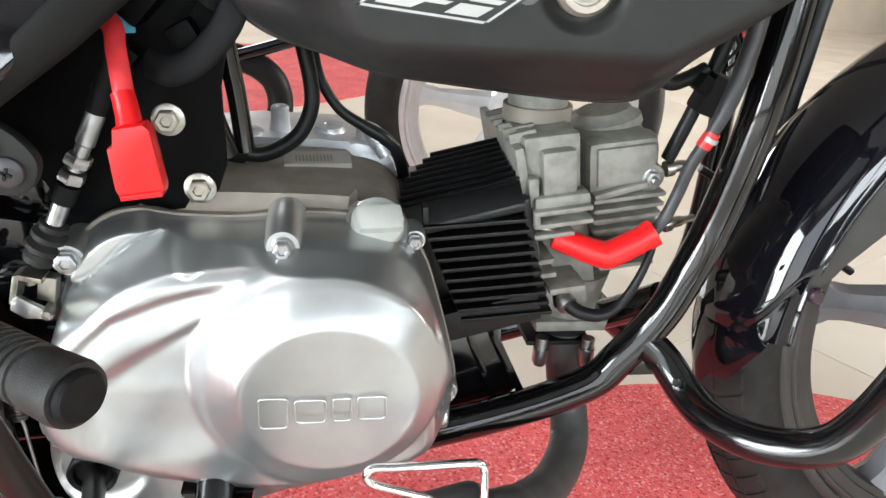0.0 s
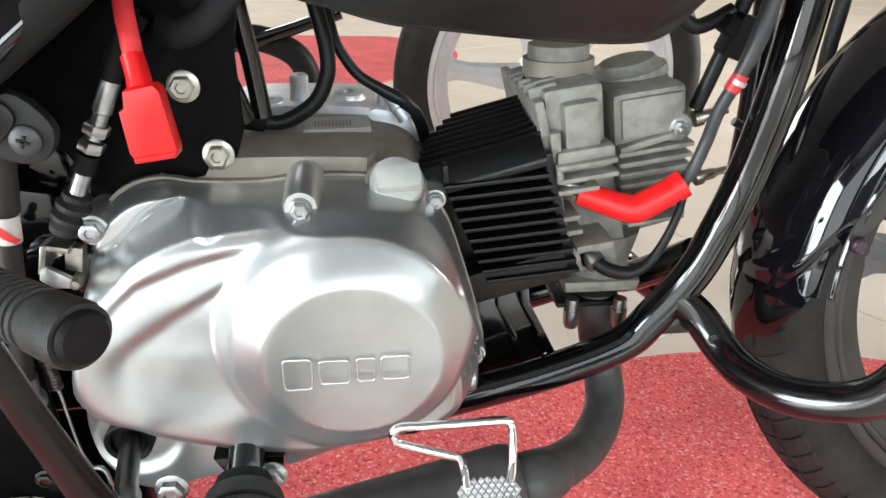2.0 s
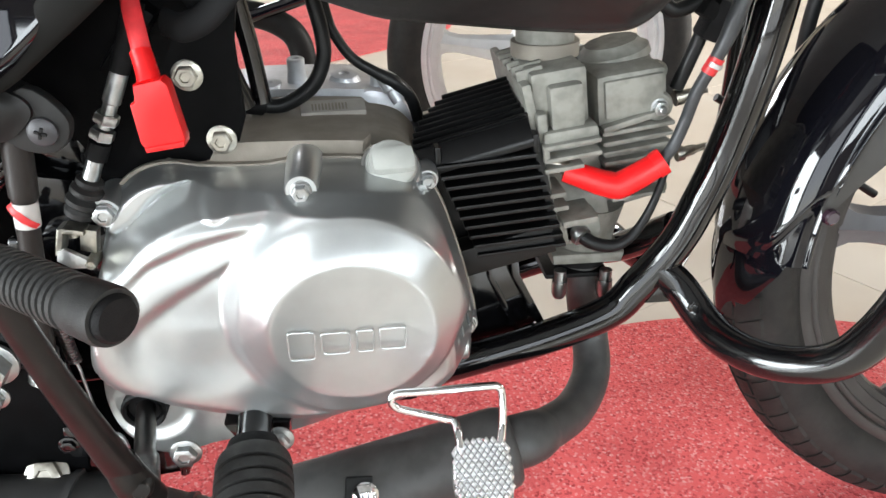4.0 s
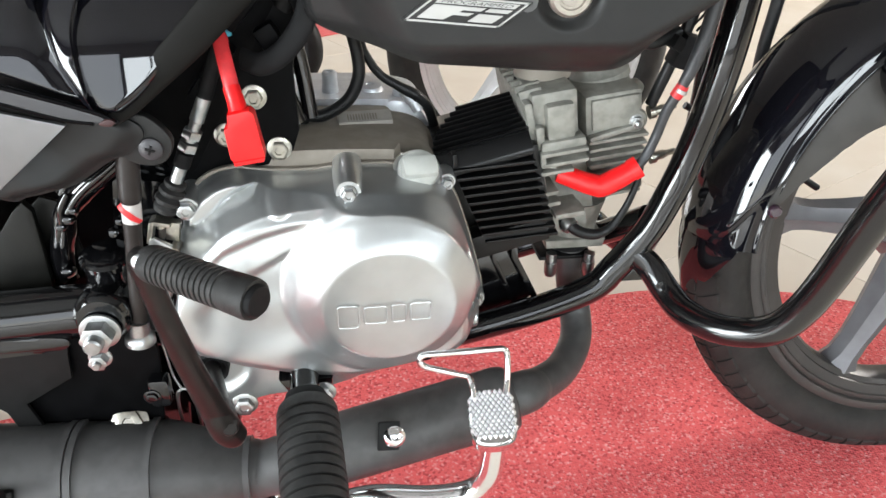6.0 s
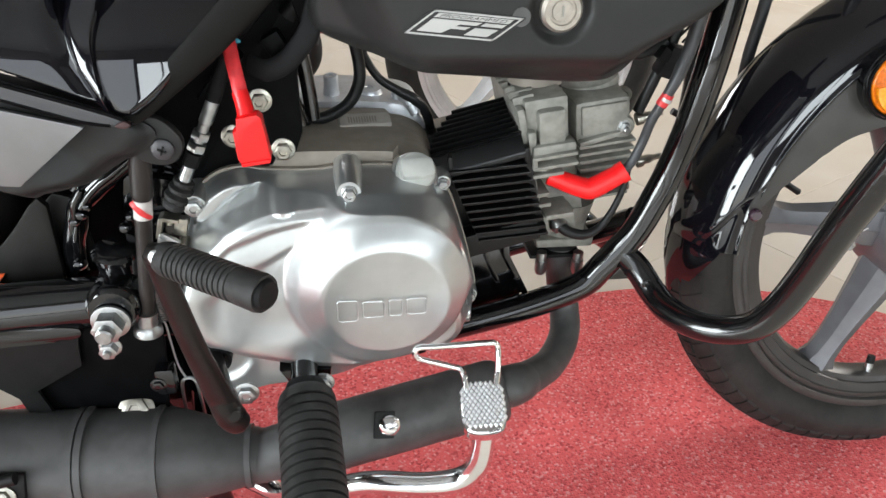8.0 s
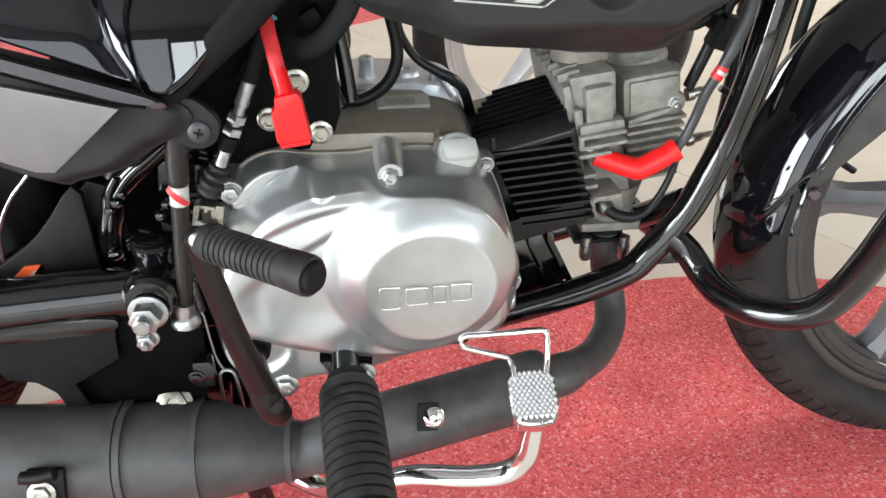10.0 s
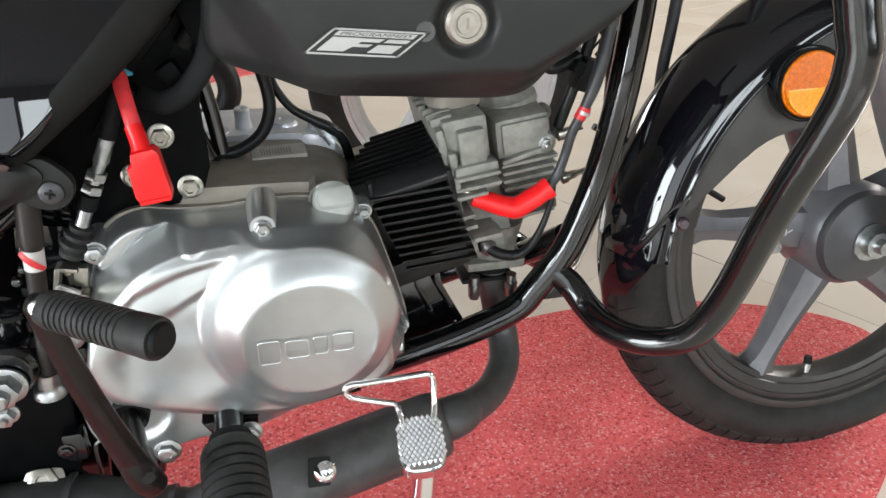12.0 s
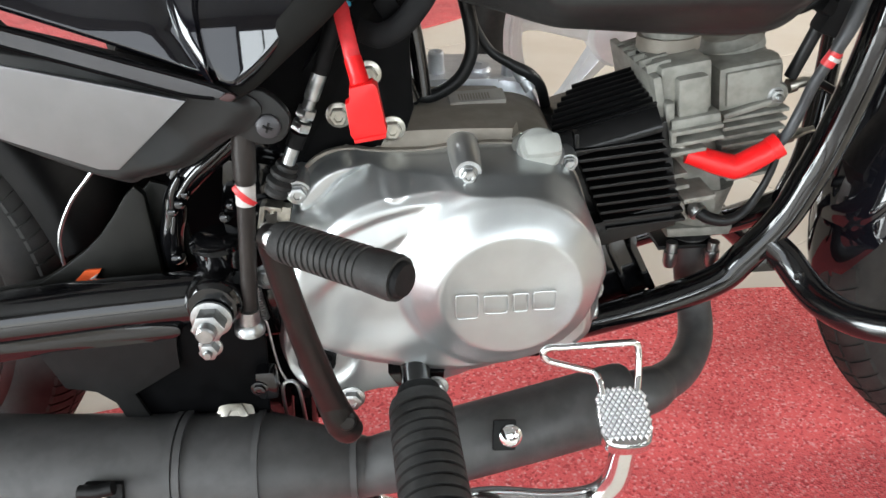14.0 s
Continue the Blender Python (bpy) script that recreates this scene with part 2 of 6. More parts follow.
def lathe(at, axis, profile, seg=32, bm=None, closed=False):
    """Revolve rows of (along, radius) about an axis through at."""
    bm = bm or bmesh.new()
    u, v, w = frame_of(axis)
    at = Vector(at)
    rings = []
    for s, r in profile:
        if r < 1e-6:
            rings.append([bm.verts.new(at + w * s)])
        else:
            rings.append([bm.verts.new(at + w * s + r * (math.cos(2 * math.pi * k / seg) * u + math.sin(2 * math.pi * k / seg) * v)) for k in range(seg)])
    pairs = list(zip(rings, rings[1:])) + ([(rings[-1], rings[0])] if closed else [])
    for A, B in pairs:
        for k in range(seg):
            q = [A[k % len(A)], A[(k + 1) % len(A)], B[(k + 1) % len(B)], B[k % len(B)]]
            q = [x for i, x in enumerate(q) if x not in q[:i]]
            if len(q) > 2:
                bm.faces.new(q)
    return bm


def block(at, size, bevel=0.002, m=None, bm=None, taper=1.0):
    """A rounded box about its centre; m turns it."""
    t = bmesh.new()
    bmesh.ops.create_cube(t, size=1.0)
    for v in t.verts:
        k = taper if v.co.y < 0 else 1.0
        v.co = Vector((v.co.x * size[0] * k, v.co.y * size[1], v.co.z * size[2] * k))
    if bevel:
        bmesh.ops.bevel(t, geom=t.edges[:], offset=bevel, segments=2, affect="EDGES", profile=0.6)
    t.transform(Matrix.Translation(at) @ (m or Matrix()))
    return join(bm, t)


def moved(bm, m):
    bm.transform(m)
    return bm


def join(bm, other):
    if bm is None:
        return other
    me = bpy.data.meshes.new("join")
    other.to_mesh(me)
    other.free()
    bm.from_mesh(me)
    bpy.data.meshes.remove(me)
    return bm


def slab(outline, y0, y1, bevel=0.0015, n=0, bm=None, hole=None):
    """A plate: an outline in x and z, from y0 to y1. n rounds the outline through its points."""
    pts = [Vector((x, 0, z)) for x, z in outline]
    if n:
        pts = spline(pts, n, True)
    t = bmesh.new()
    f = t.faces.new([t.verts.new((p.x, y0, p.z)) for p in pts])
    ext = bmesh.ops.extrude_face_region(t, geom=[f])
    for v in ext["geom"]:
        if isinstance(v, bmesh.types.BMVert):
            v.co.y = y1
    if bevel:
        es = [e for e in t.edges if abs(e.verts[0].co.y - e.verts[1].co.y) < 1e-7]
        bmesh.ops.bevel(t, geom=es, offset=bevel, segments=2, affect="EDGES", profile=0.6)
    return join(bm, t)


def shell(outline, height, y_back, centre, n=10, rings=40, power=0.75):
    """A panel whose face is y = height(x, z, f), f from 0 in the centre to 1 at the outline; its edge runs back to y_back."""
    pts = spline([Vector((x, 0, z)) for x, z in outline], n, True)
    bm = bmesh.new()
    c = Vector((centre[0], 0, centre[1]))
    prev = None
    mid = bm.verts.new((c.x, height(c.x, c.z, 0.0), c.z))
    for k in range(1, rings + 1):
        f = (k / rings) ** power
        ring = []
        for p in pts:
            q = c + (p - c) * f
            ring.append(bm.verts.new((q.x, height(q.x, q.z, f), q.z)))
        N = len(ring)
        for i in range(N):
            if prev is None:
                bm.faces.new((mid, ring[i], ring[(i + 1) % N]))
            else:
                bm.faces.new((prev[i], ring[i], ring[(i + 1) % N], prev[(i + 1) % N]))
        prev = ring
    back = [bm.verts.new((v.co.x, y_back, v.co.z)) for v in prev]
    N = len(back)
    for i in range(N):
        bm.faces.new((prev[i], back[i], back[(i + 1) % N], prev[(i + 1) % N]))
    return bm


def hexbolt(at, axis, r=0.006, h=0.006, flange=1.45, socket=0.55):
    """A flanged bolt head: washer face, hexagon with chamfer, a dished top."""
    bm = lathe(at, axis, [(0, 0), (0, r * flange), (h * 0.18, r * flange), (h * 0.32, r * 1.12), (h * 0.32, 0)], 28)
    hexa = lathe(at, axis, [(h * 0.28, r * 1.1), (h * 0.9, r * 1.1), (h, r * 0.92), (h, r * socket), (h * 0.82, r * socket * 0.85), (h * 0.82, 0)], 6)
    return join(bm, hexa)


def nut(at, axis, r, h, stud=0.6, out=0.5):
    bm = lathe(at, axis, [(0, 0), (0, r * 1.35), (h * 0.16, r * 1.35), (h * 0.22, r * 1.1), (h * 0.22, 0)], 28)
    join(bm, lathe(at, axis, [(h * 0.2, r * 1.08), (h * 0.95, r * 1.08), (h, r * 0.9), (h, r * stud)], 6))
    return join(bm, lathe(at, axis, [(h * 0.5, r * stud), (h * (1 + out), r * stud), (h * (1.08 + out), r * stud * 0.8), (h * (1.08 + out), 0)], 20))


def smooth(a, b, x):
    t = min(1.0, max(0.0, (x - a) / (b - a)))
    return t * t * (3 - 2 * t)


BIKE_SIDE = Vector((0, -1, 0))

# ---- showroom ----
def box_between(lo, hi, bevel=0.0, bm=None):
    c = [(a + b) / 2 for a, b in zip(lo, hi)]
    return block(c, [b - a for a, b in zip(lo, hi)], bevel, None, bm)


X0, X1, Y0, Y1, H = -4.0, 6.0, -3.5, 7.0, 3.2
showroom_floor = tagged(part("floor", box_between((X0 - 0.2, Y0 - 0.2, FZ - 0.12), (X1 + 0.2, Y1 + 0.2, FZ - 0.0015)), GROUT), "polished cream stone tile showroom floor", "floor", kind="structure")
tagged(part("ceiling", box_between((X0 - 0.2, Y0 - 0.2, H), (X1 + 0.2, Y1 + 0.2, H + 0.15)), CEIL), "plain light grey painted showroom ceiling", "ceiling", kind="structure")


def wall_with_openings(name, along, at, thick, lo, hi, holes, label, paint):
    """A wall along x or y, with (from, to, sill, head) openings."""
    bm, edge = None, lo

    def add(a, b, z0, z1):
        nonlocal bm
        if b - a < 1e-6 or z1 - z0 < 1e-6:
            return
        if along == "x":
            bm = box_between((a, at, z0), (b, at + thick, z1), 0, bm)
        else:
            bm = box_between((at, a, z0), (at + thick, b, z1), 0, bm)
    for a, b, z0, z1 in holes:
        add(edge, a, 0, H)
        add(a, b, 0, z0)
        add(a, b, z1, H)
        edge = b
    add(edge, hi, 0, H)
    tagged(part(name, bm, paint), label, "wall", kind="structure")


wall_with_openings("wall_south", "x", Y0 - 0.2, 0.2, X0 - 0.2, X1 + 0.2, [(-3.94, 0.3, 0.08, 2.48), (0.36, 3.7, 0.92, 2.08)], "taupe painted front wall with a tall glazed front and a wide shop window", WALL)
wall_with_openings("wall_north", "x", Y1, 0.2, X0 - 0.2, X1 + 0.2, [(-3.45, -1.15, 1.65, 2.95)], "cream painted back wall with one large window", WALL_CREAM)
wall_with_openings("wall_west", "y", X0 - 0.2, 0.2, Y0, Y1, [(-3.2, -0.7, 0.10, 2.40)], "taupe painted wall with one tall shop window", WALL)
wall_with_openings("wall_east", "y", X1, 0.2, Y0, Y1, [(0.5, 3.5, 0.65, 2.85)], "cream painted side wall with one large window", WALL_CREAM)
for i, (along, a, b, at) in enumerate((("x", -3.45, -1.15, Y1 + 0.1), ("x", 0.36, 3.7, Y0 - 0.1), ("y", -3.2, -0.7, X0 - 0.1), ("y", 0.5, 3.5, X1 + 0.1), ("x", -3.94, 0.3, Y0 - 0.1))):
    win = None
    lo, hi = ((1.65, 2.95), (0.92, 2.08), (0.10, 2.40), (0.65, 2.85), (0.08, 2.48))[i]
    n = 1 if i == 4 else max(2, round((b - a) / 1.2))
    for s0, s1, z0, z1 in ((a, b, lo, lo + 0.06), (a, b, hi - 0.06, hi), (a, a + 0.06, lo + 0.06, hi - 0.06), (b - 0.06, b, lo + 0.06, hi - 0.06), *((a + (b - a) * k / n - 0.025, a + (b - a) * k / n + 0.025, lo + 0.06, hi - 0.06) for k in range(1, n))):
        win = box_between((s0, at - 0.03, z0), (s1, at + 0.03, z1), 0.004, win) if along == "x" else box_between((at - 0.03, s0, z0), (at + 0.03, s1, z1), 0.004, win)
    tagged(part("window_%d" % (i + 1), win, MATT), "dark metal window frame in the showroom wall", "window", kind="structure")

ground = bmesh.new()
bmesh.ops.create_grid(ground, x_segments=1, y_segments=1, size=400)
ground.transform(Matrix.Translation((0, 0, FZ - 0.2)))
tagged(part("ground", ground, GROUT), "pale paved ground outside the showroom", "ground", kind="structure")

# mats lie on the tiles
MAT = [(-0.95, 0.545), (-0.475, 0.659), (0.0, 0.775), (0.40, 0.851), (0.56, 0.857), (0.73, 0.832), (0.87, 0.774), (0.944, 0.708), (0.952, 0.645), (0.90, 0.55), (0.804, 0.457), (0.68, 0.365), (0.5, 0.27), (0.3, 0.225), (0.0, 0.16), (-0.5, 0.04), (-0.95, -0.02), (-1.22, 0.08), (-1.30, 0.27), (-1.20, 0.44)]


def floor_mat(outline, z1, n):
    pts = spline([Vector((x, y, 0)) for x, y in outline], n, True)
    bm = bmesh.new()
    f = bm.faces.new([bm.verts.new((p.x, p.y, FZ + 0.0005)) for p in pts])
    e = bmesh.ops.extrude_face_region(bm, geom=[f])
    for v in e["geom"]:
        if isinstance(v, bmesh.types.BMVert):
            v.co.z = FZ + z1
    return bm


tagged(part("carpet", floor_mat(MAT, 0.005, 8), CARPET), "red flecked display carpet with a rounded end", "carpet")
tagged(part("carpet", floor_mat([(-1.9, 2.40), (-0.8, 2.38), (-0.24, 2.60), (0.17, 2.93), (0.46, 3.35), (0.45, 3.80), (0.22, 4.02), (-0.1, 4.09), (-1.9, 4.2)], 0.005, 8), CARPET), "second red flecked display carpet on the cream floor", "carpet")

# ---- the motorcycle ----
bike = thing("motorcycle", "black motorcycle with a silver engine cover on a red carpet", "motorcycle")

# engine cover
CX, CZ, CR = 0.021, 0.399, 0.0545
COVER = [(-0.1574, 0.4073), (-0.1502, 0.4457), (-0.1398, 0.4674), (-0.1211, 0.485), (-0.0994, 0.4912), (-0.0756, 0.4881), (-0.0373, 0.4871), (-0.0072, 0.4902), (0.0321, 0.4892), (0.0653, 0.4819), (0.0839, 0.4622),
         (0.0974, 0.4249), (0.1098, 0.3804), (0.1140, 0.3560), (0.1075, 0.3300), (0.0965, 0.3085), (0.080, 0.2915), (0.052, 0.2775), (-0.001, 0.2685), (-0.060, 0.2645), (-0.098, 0.2620), (-0.128, 0.2540), (-0.150, 0.2585), (-0.170, 0.2810), (-0.1765, 0.3080), (-0.1715, 0.3480)]
CB = 0.452  # depth of the gasket face


def edge_distance(outline):
    """Signed distance to a closed smooth outline in x and z, positive inside."""
    P = np.array([(p.x, p.z) for p in spline([Vector((x, 0, z)) for x, z in outline], 5, True)])
    D = np.roll(P, -1, 0) - P

    def dist(x, z):
        q = np.array((x, z)) - P
        k = np.clip((q * D).sum(1) / (D * D).sum(1), 0, 1)
        d = np.sqrt(((q - k[:, None] * D) ** 2).sum(1).min())
        up = (P[:, 1] > z) != (np.roll(P, -1, 0)[:, 1] > z)
        cross = up & (x < P[:, 0] + (z - P[:, 1]) * D[:, 0] / np.where(D[:, 1] == 0, 1, D[:, 1]))
        return d if cross.sum() % 2 else -d
    return dist


body_edge = edge_distance([(-0.156, 0.392), (-0.142, 0.424), (-0.124, 0.440), (-0.104, 0.458), (-0.076, 0.470), (-0.040, 0.4750), (-0.010, 0.4790), (0.027, 0.4810), (0.055, 0.4730), (0.079, 0.452), (0.094, 0.420), (0.1045, 0.38), (0.107, 0.345),
                           (0.094, 0.324), (0.070, 0.312), (0.021, 0.312), (-0.020, 0.3125), (-0.062, 0.3185), (-0.105, 0.3295), (-0.137, 0.3420), (-0.1545, 0.362)])
patch_edge = edge_distance([(-0.139, 0.450), (-0.143, 0.468), (-0.124, 0.487), (-0.100, 0.493), (-0.083, 0.489), (-0.104, 0.475), (-0.121, 0.458)])
FOLD_A = ((-0.140, 0.416), (-0.109, 0.4425), (-0.077, 0.4555), (-0.047, 0.4635), (-0.010, 0.468))
FOLD_B = ((-0.130, 0.394), (-0.091, 0.421), (-0.072, 0.432), (-0.050, 0.4435), (-0.030, 0.452), (0.0, 0.462))


def fold(x, z, line, depth, width, run, end=-0.012):
    """A crease: the face drops below the line and comes back slowly."""
    v = z - float(np.interp(x, [p[0] for p in line], [p[1] for p in line]))
    fade = smooth(end, end - 0.035, x) * smooth(-0.146, -0.120, x)
    return depth * fade * smooth(width, -width, v) * math.exp(min(0.0, v + width) / run)


def ramp(a, b, x):
    """A straight slope with softened ends."""
    t = (x - a) / (b - a)
    return 0.5 * (math.sqrt(t * t + 0.004) - math.sqrt((t - 1) ** 2 + 0.004) + 1)


def cover_y(x, z, f):
    u, v = x - CX, z - CZ
    r = math.hypot(u, v)
    edge = smooth(0.0, 1.0, (1 - f) / 0.05)
    lower = smooth(0.45, 0.95, (u - v) / (1.414 * max(r, 0.02)))  # the wall is steep towards the front lug
    d = body_edge(x, z) - 0.016 * lower
    # a sloping shoulder above the body, a lower shelf beneath it
    high = smooth(0.345, 0.385, z)
    shelf = smooth(0.02, -0.05, x)
    foot = 0.011 * high + (0.006 + 0.021 * shelf) * (1 - high)
    left = smooth(0.03, -0.13, x)
    body = 0.0650 - 0.003 * left - 0.13 * max(0.0, z - 0.395) + 0.02 * min(0.0, z - 0.395)
    slope = min(1.0, max(0.0, (d + 0.0175) / 0.0175)) if high > 0.5 else shelf * smooth(-0.013, 0.0, d) + (1 - shelf) * min(1.0, max(0.0, (d + 0.045 - 0.022 * lower) / (0.045 - 0.022 * lower)))
    crown = 0.0045 * smooth(-0.001, 0.008, d)
    h = foot + (body - 0.0045 - foot) * slope + crown * slope
    h -= fold(x, z, FOLD_A, 0.0034, 0.0035, 0.022, -0.030) + fold(x, z, FOLD_B, 0.0042, 0.0050, 0.034)
    hollow = math.hypot((x + 0.082) / 0.060, (z - 0.385) / 0.046)
    h -= 0.004 * smooth(1.05, 0.30, hollow)
    # clutch drum: flat disc on a flared cone
    up = smooth(0.25, 0.75, v / max(r, 0.02)) * smooth(-0.045, 0.015, x)
    cone = 0.083 - 0.0004 * smooth(CR - 0.0012, CR + 0.0025, r) - (0.0170 - 0.0065 * up) * ramp(CR + 0.001, CR + 0.026, r) - (0.08 - 0.035 * up) * smooth(CR + 0.020 - 0.008 * lower, CR + 0.075 - 0.034 * lower, r) + 0.085 * v * smooth(CR + 0.028, CR - 0.002, r)
    k = 0.005
    m = max(h, cone)
    g = abs(h - cone)
    if g < k:
        m += (k - g) ** 2 / (4 * k)
    if z > 0.44:  # a crisp edge over the shoulder
        d0 = body_edge(x, z)
        m = min(m, foot + (body + 0.008 * smooth(-0.095, 0.0, x) - foot) * min(1.0, max(0.0, (d0 + 0.0175) / 0.0175)) + 4.0 * max(0.0, d0))
    h = m if r > CR + 0.003 else cone
    # facet behind the release lever, a low round boss, the shaft boss low down
    h = max(h, 0.011 + 0.013 * smooth(-0.006, 0.005, patch_edge(x, z)))
    h += 0.004 * smooth(0.012, 0.005, math.hypot(x + 0.063, z - 0.479))
    q = math.hypot(x + 0.138, z - 0.309)
    h -= 0.004 * smooth(0.034, 0.026, q) * smooth(0.0, 0.014, q)
    h = max(h, 0.006)
    return CB - h * (0.10 + 0.90 * edge) if r > CR + 0.004 else CB - h


cover = part("engine_cover", shell(COVER, cover_y, 0.456, (CX, CZ), 8, 110, 0.8), SILVER, bike, "satin silver clutch cover with sweeping folds", 50)
part("cover_flange", slab([(CX + (x - CX) * 1.018, CZ + (z - CZ) * 1.018) for x, z in COVER], 0.4545, 0.4605, 0.0012, 6), CASE, cover, "grey machined gasket flange")

# embossed maker's mark on the disc: plain raised bars, no letters
for dx, w, hgt in ((-0.032, 0.017, 0.021), (-0.010, 0.018, 0.016), (0.009, 0.011, 0.016), (0.027, 0.017, 0.016)):
    t = math.tan(radians(2))
    ring = [(CX - 0.002 + dx + a * w / 2, 0.3665, 0.396 + dx * t + b * hgt / 2) for a, b in ((-1, -1), (1, -1), (1, 1), (-1, 1))]
    path = []
    for i in range(4):
        p, q = Vector(ring[i]), Vector(ring[(i + 1) % 4])
        path += [p.lerp(q, 0.12), p.lerp(q, 0.5), p.lerp(q, 0.88)]
    part("embossed_bar", sweep(spline(path, 3, True), 0.0008, 8, True, flat=0.9), SILVER, cover)

# bolt bosses along the cover's top edge
part("bolt_boss", lathe((-0.0075, 0.478, 0.4865), BIKE_SIDE, [(0, 0.0), (0, 0.0140), (0.040, 0.0125), (0.0675, 0.0110), (0.0705, 0.0098), (0.0705, 0)], 28), SILVER, cover)
part("boss_foot", lathe((-0.0072, 0.440, 0.4715), (0, -1, -0.18), [(0, 0.0), (0, 0.0122), (0.034, 0.0118), (0.039, 0.0100), (0.0425, 0.0062), (0.0435, 0.0)], 26), SILVER, cover)
part("cover_bolt", hexbolt((-0.0075, 0.4075, 0.4865), BIKE_SIDE, 0.0052, 0.008, 1.35), ZINC, cover)
for at, r in (((0.0775, 0.447, 0.474), 0.0045), ((-0.138, 0.430, 0.467), 0.0062), ((0.1075, 0.440, 0.3545), 0.0045), ((-0.150, 0.434, 0.292), 0.0062), ((-0.1475, 0.436, 0.318), 0.0058)):
    part("bolt_boss", lathe((at[0], 0.466, at[2]), BIKE_SIDE, [(0, 0), (0, r * 2.0), (0.466 - at[1] - 0.002, r * 1.75), (0.466 - at[1], r * 1.6), (0.466 - at[1], 0)], 24), SILVER, cover)
    part("cover_bolt", hexbolt(at, BIKE_SIDE, r, 0.007, 1.3), ZINC, cover)
# lug on the front lower edge
part("front_lug", lathe((0.080, 0.434, 0.3420), (0.97, -0.20, 0.0), [(0, 0), (0, 0.0115), (0.024, 0.0102), (0.0272, 0.0088), (0.0282, 0.006), (0.0282, 0)], 24), SILVER, cover)
# oil filler cap, on its raised neck
cap_axis = Vector((0.10, -0.70, 0.70))
part("filler_neck", lathe((0.050, 0.4585, 0.471), cap_axis, [(0, 0), (0, 0.027), (0.012, 0.023), (0.020, 0.021), (0.0215, 0.0195), (0.0215, 0)], 34), SILVER, cover)
capm = bmesh.new()
lathe((0.0515, 0.4435, 0.4865), cap_axis, [(0, 0), (0, 0.0175), (0.004, 0.0180), (0.008, 0.0168), (0.0095, 0.0145), (0.0095, 0)], 32, capm)
uu, vv, ww = frame_of(cap_axis)
grip = Matrix((uu, ww, vv)).transposed().to_4x4()
block(Vector((0.0515, 0.4435, 0.4865)) + cap_axis.normalized() * 0.0105, (0.031, 0.012, 0.019), 0.0058, grip, capm)
part("filler_cap", capm, CAP, cover, "pale grey plastic oil filler cap")

# crankcase behind the cover
CASEP = [(-0.150, 0.400), (-0.146, 0.440), (-0.130, 0.470), (-0.105, 0.490), (-0.085, 0.500), (-0.055, 0.502), (-0.020, 0.502), (0.020, 0.501), (0.050, 0.498), (0.068, 0.489), (0.080, 0.470), (0.094, 0.430), (0.104, 0.390), (0.104, 0.330), (0.085, 0.303), (0.0, 0.287), (-0.08, 0.280), (-0.14, 0.290), (-0.155, 0.340)]
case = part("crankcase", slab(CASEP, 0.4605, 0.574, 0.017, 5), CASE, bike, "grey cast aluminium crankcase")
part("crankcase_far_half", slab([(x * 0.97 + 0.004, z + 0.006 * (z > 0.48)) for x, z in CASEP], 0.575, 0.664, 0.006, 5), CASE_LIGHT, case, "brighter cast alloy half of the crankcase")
PLAQUE = pose(0.0075, 0.5300, 0.5032, 16, 0, 5)
part("case_plaque", block((0.004, 0, 0), (0.0500, 0.0180, 0.0070), 0.0012, PLAQUE), PLAQUE_METAL, case, "pale machined number plaque")
for k in range(11):
    part("plaque_bar", moved(block((-0.0120 + k * 0.0026, -0.002, 0.0036), (0.0013, 0.0090, 0.0008), 0.0), PLAQUE), CASE, case)
for at, r, h in (((-0.020, 0.600, 0.503), 0.0075, 0.026), ((0.020, 0.606, 0.505), 0.012, 0.008), ((0.048, 0.592, 0.500), 0.006, 0.016), ((-0.044, 0.59, 0.503), 0.011, 0.008)):
    part("case_boss", lathe(at, (0, -0.12, 1), [(0, 0), (0, r * 1.25), (h * 0.6, r), (h * 0.95, r), (h, r * 0.85), (h, r * 0.4), (h * 0.8, r * 0.3), (h * 0.8, 0)], 22), CASE_LIGHT, case)
part("crankcase_sump", block((-0.03, 0.53, 0.283), (0.20, 0.15, 0.03), 0.008), MATT, case)

# cylinder and head lean forward and up
TILT_UP = radians(15)
ca, sa = math.cos(TILT_UP), math.sin(TILT_UP)


def L(a, y, b):
    return Vector((0.088 + a * ca - b * sa, y, 0.420 + a * sa + b * ca))


TURNED = pose(0, 0, 0, 0, -15, 0)


def lblock(a0, a1, y0, y1, b0, b1, bevel=0.002, bm=None, twist=None):
    m = TURNED @ twist if twist else TURNED
    return block(L((a0 + a1) / 2, (y0 + y1) / 2, (b0 + b1) / 2), (a1 - a0, y1 - y0, b1 - b0), bevel, m, bm)


def section(pts, a0, a1, bevel=0.002):
    """An outline in y and b, drawn out along the cylinder's axis."""
    bm = bmesh.new()
    f = bm.faces.new([bm.verts.new(L(a0, y, b)) for y, b in pts])
    e = bmesh.ops.extrude_face_region(bm, geom=[f])
    for v in e["geom"]:
        if isinstance(v, bmesh.types.BMVert):
            v.co += L(a1, 0, 0) - L(a0, 0, 0)
    if bevel:
        bmesh.ops.bevel(bm, geom=bm.edges[:], offset=bevel, segments=2, affect="EDGES", profile=0.6)
    return bm


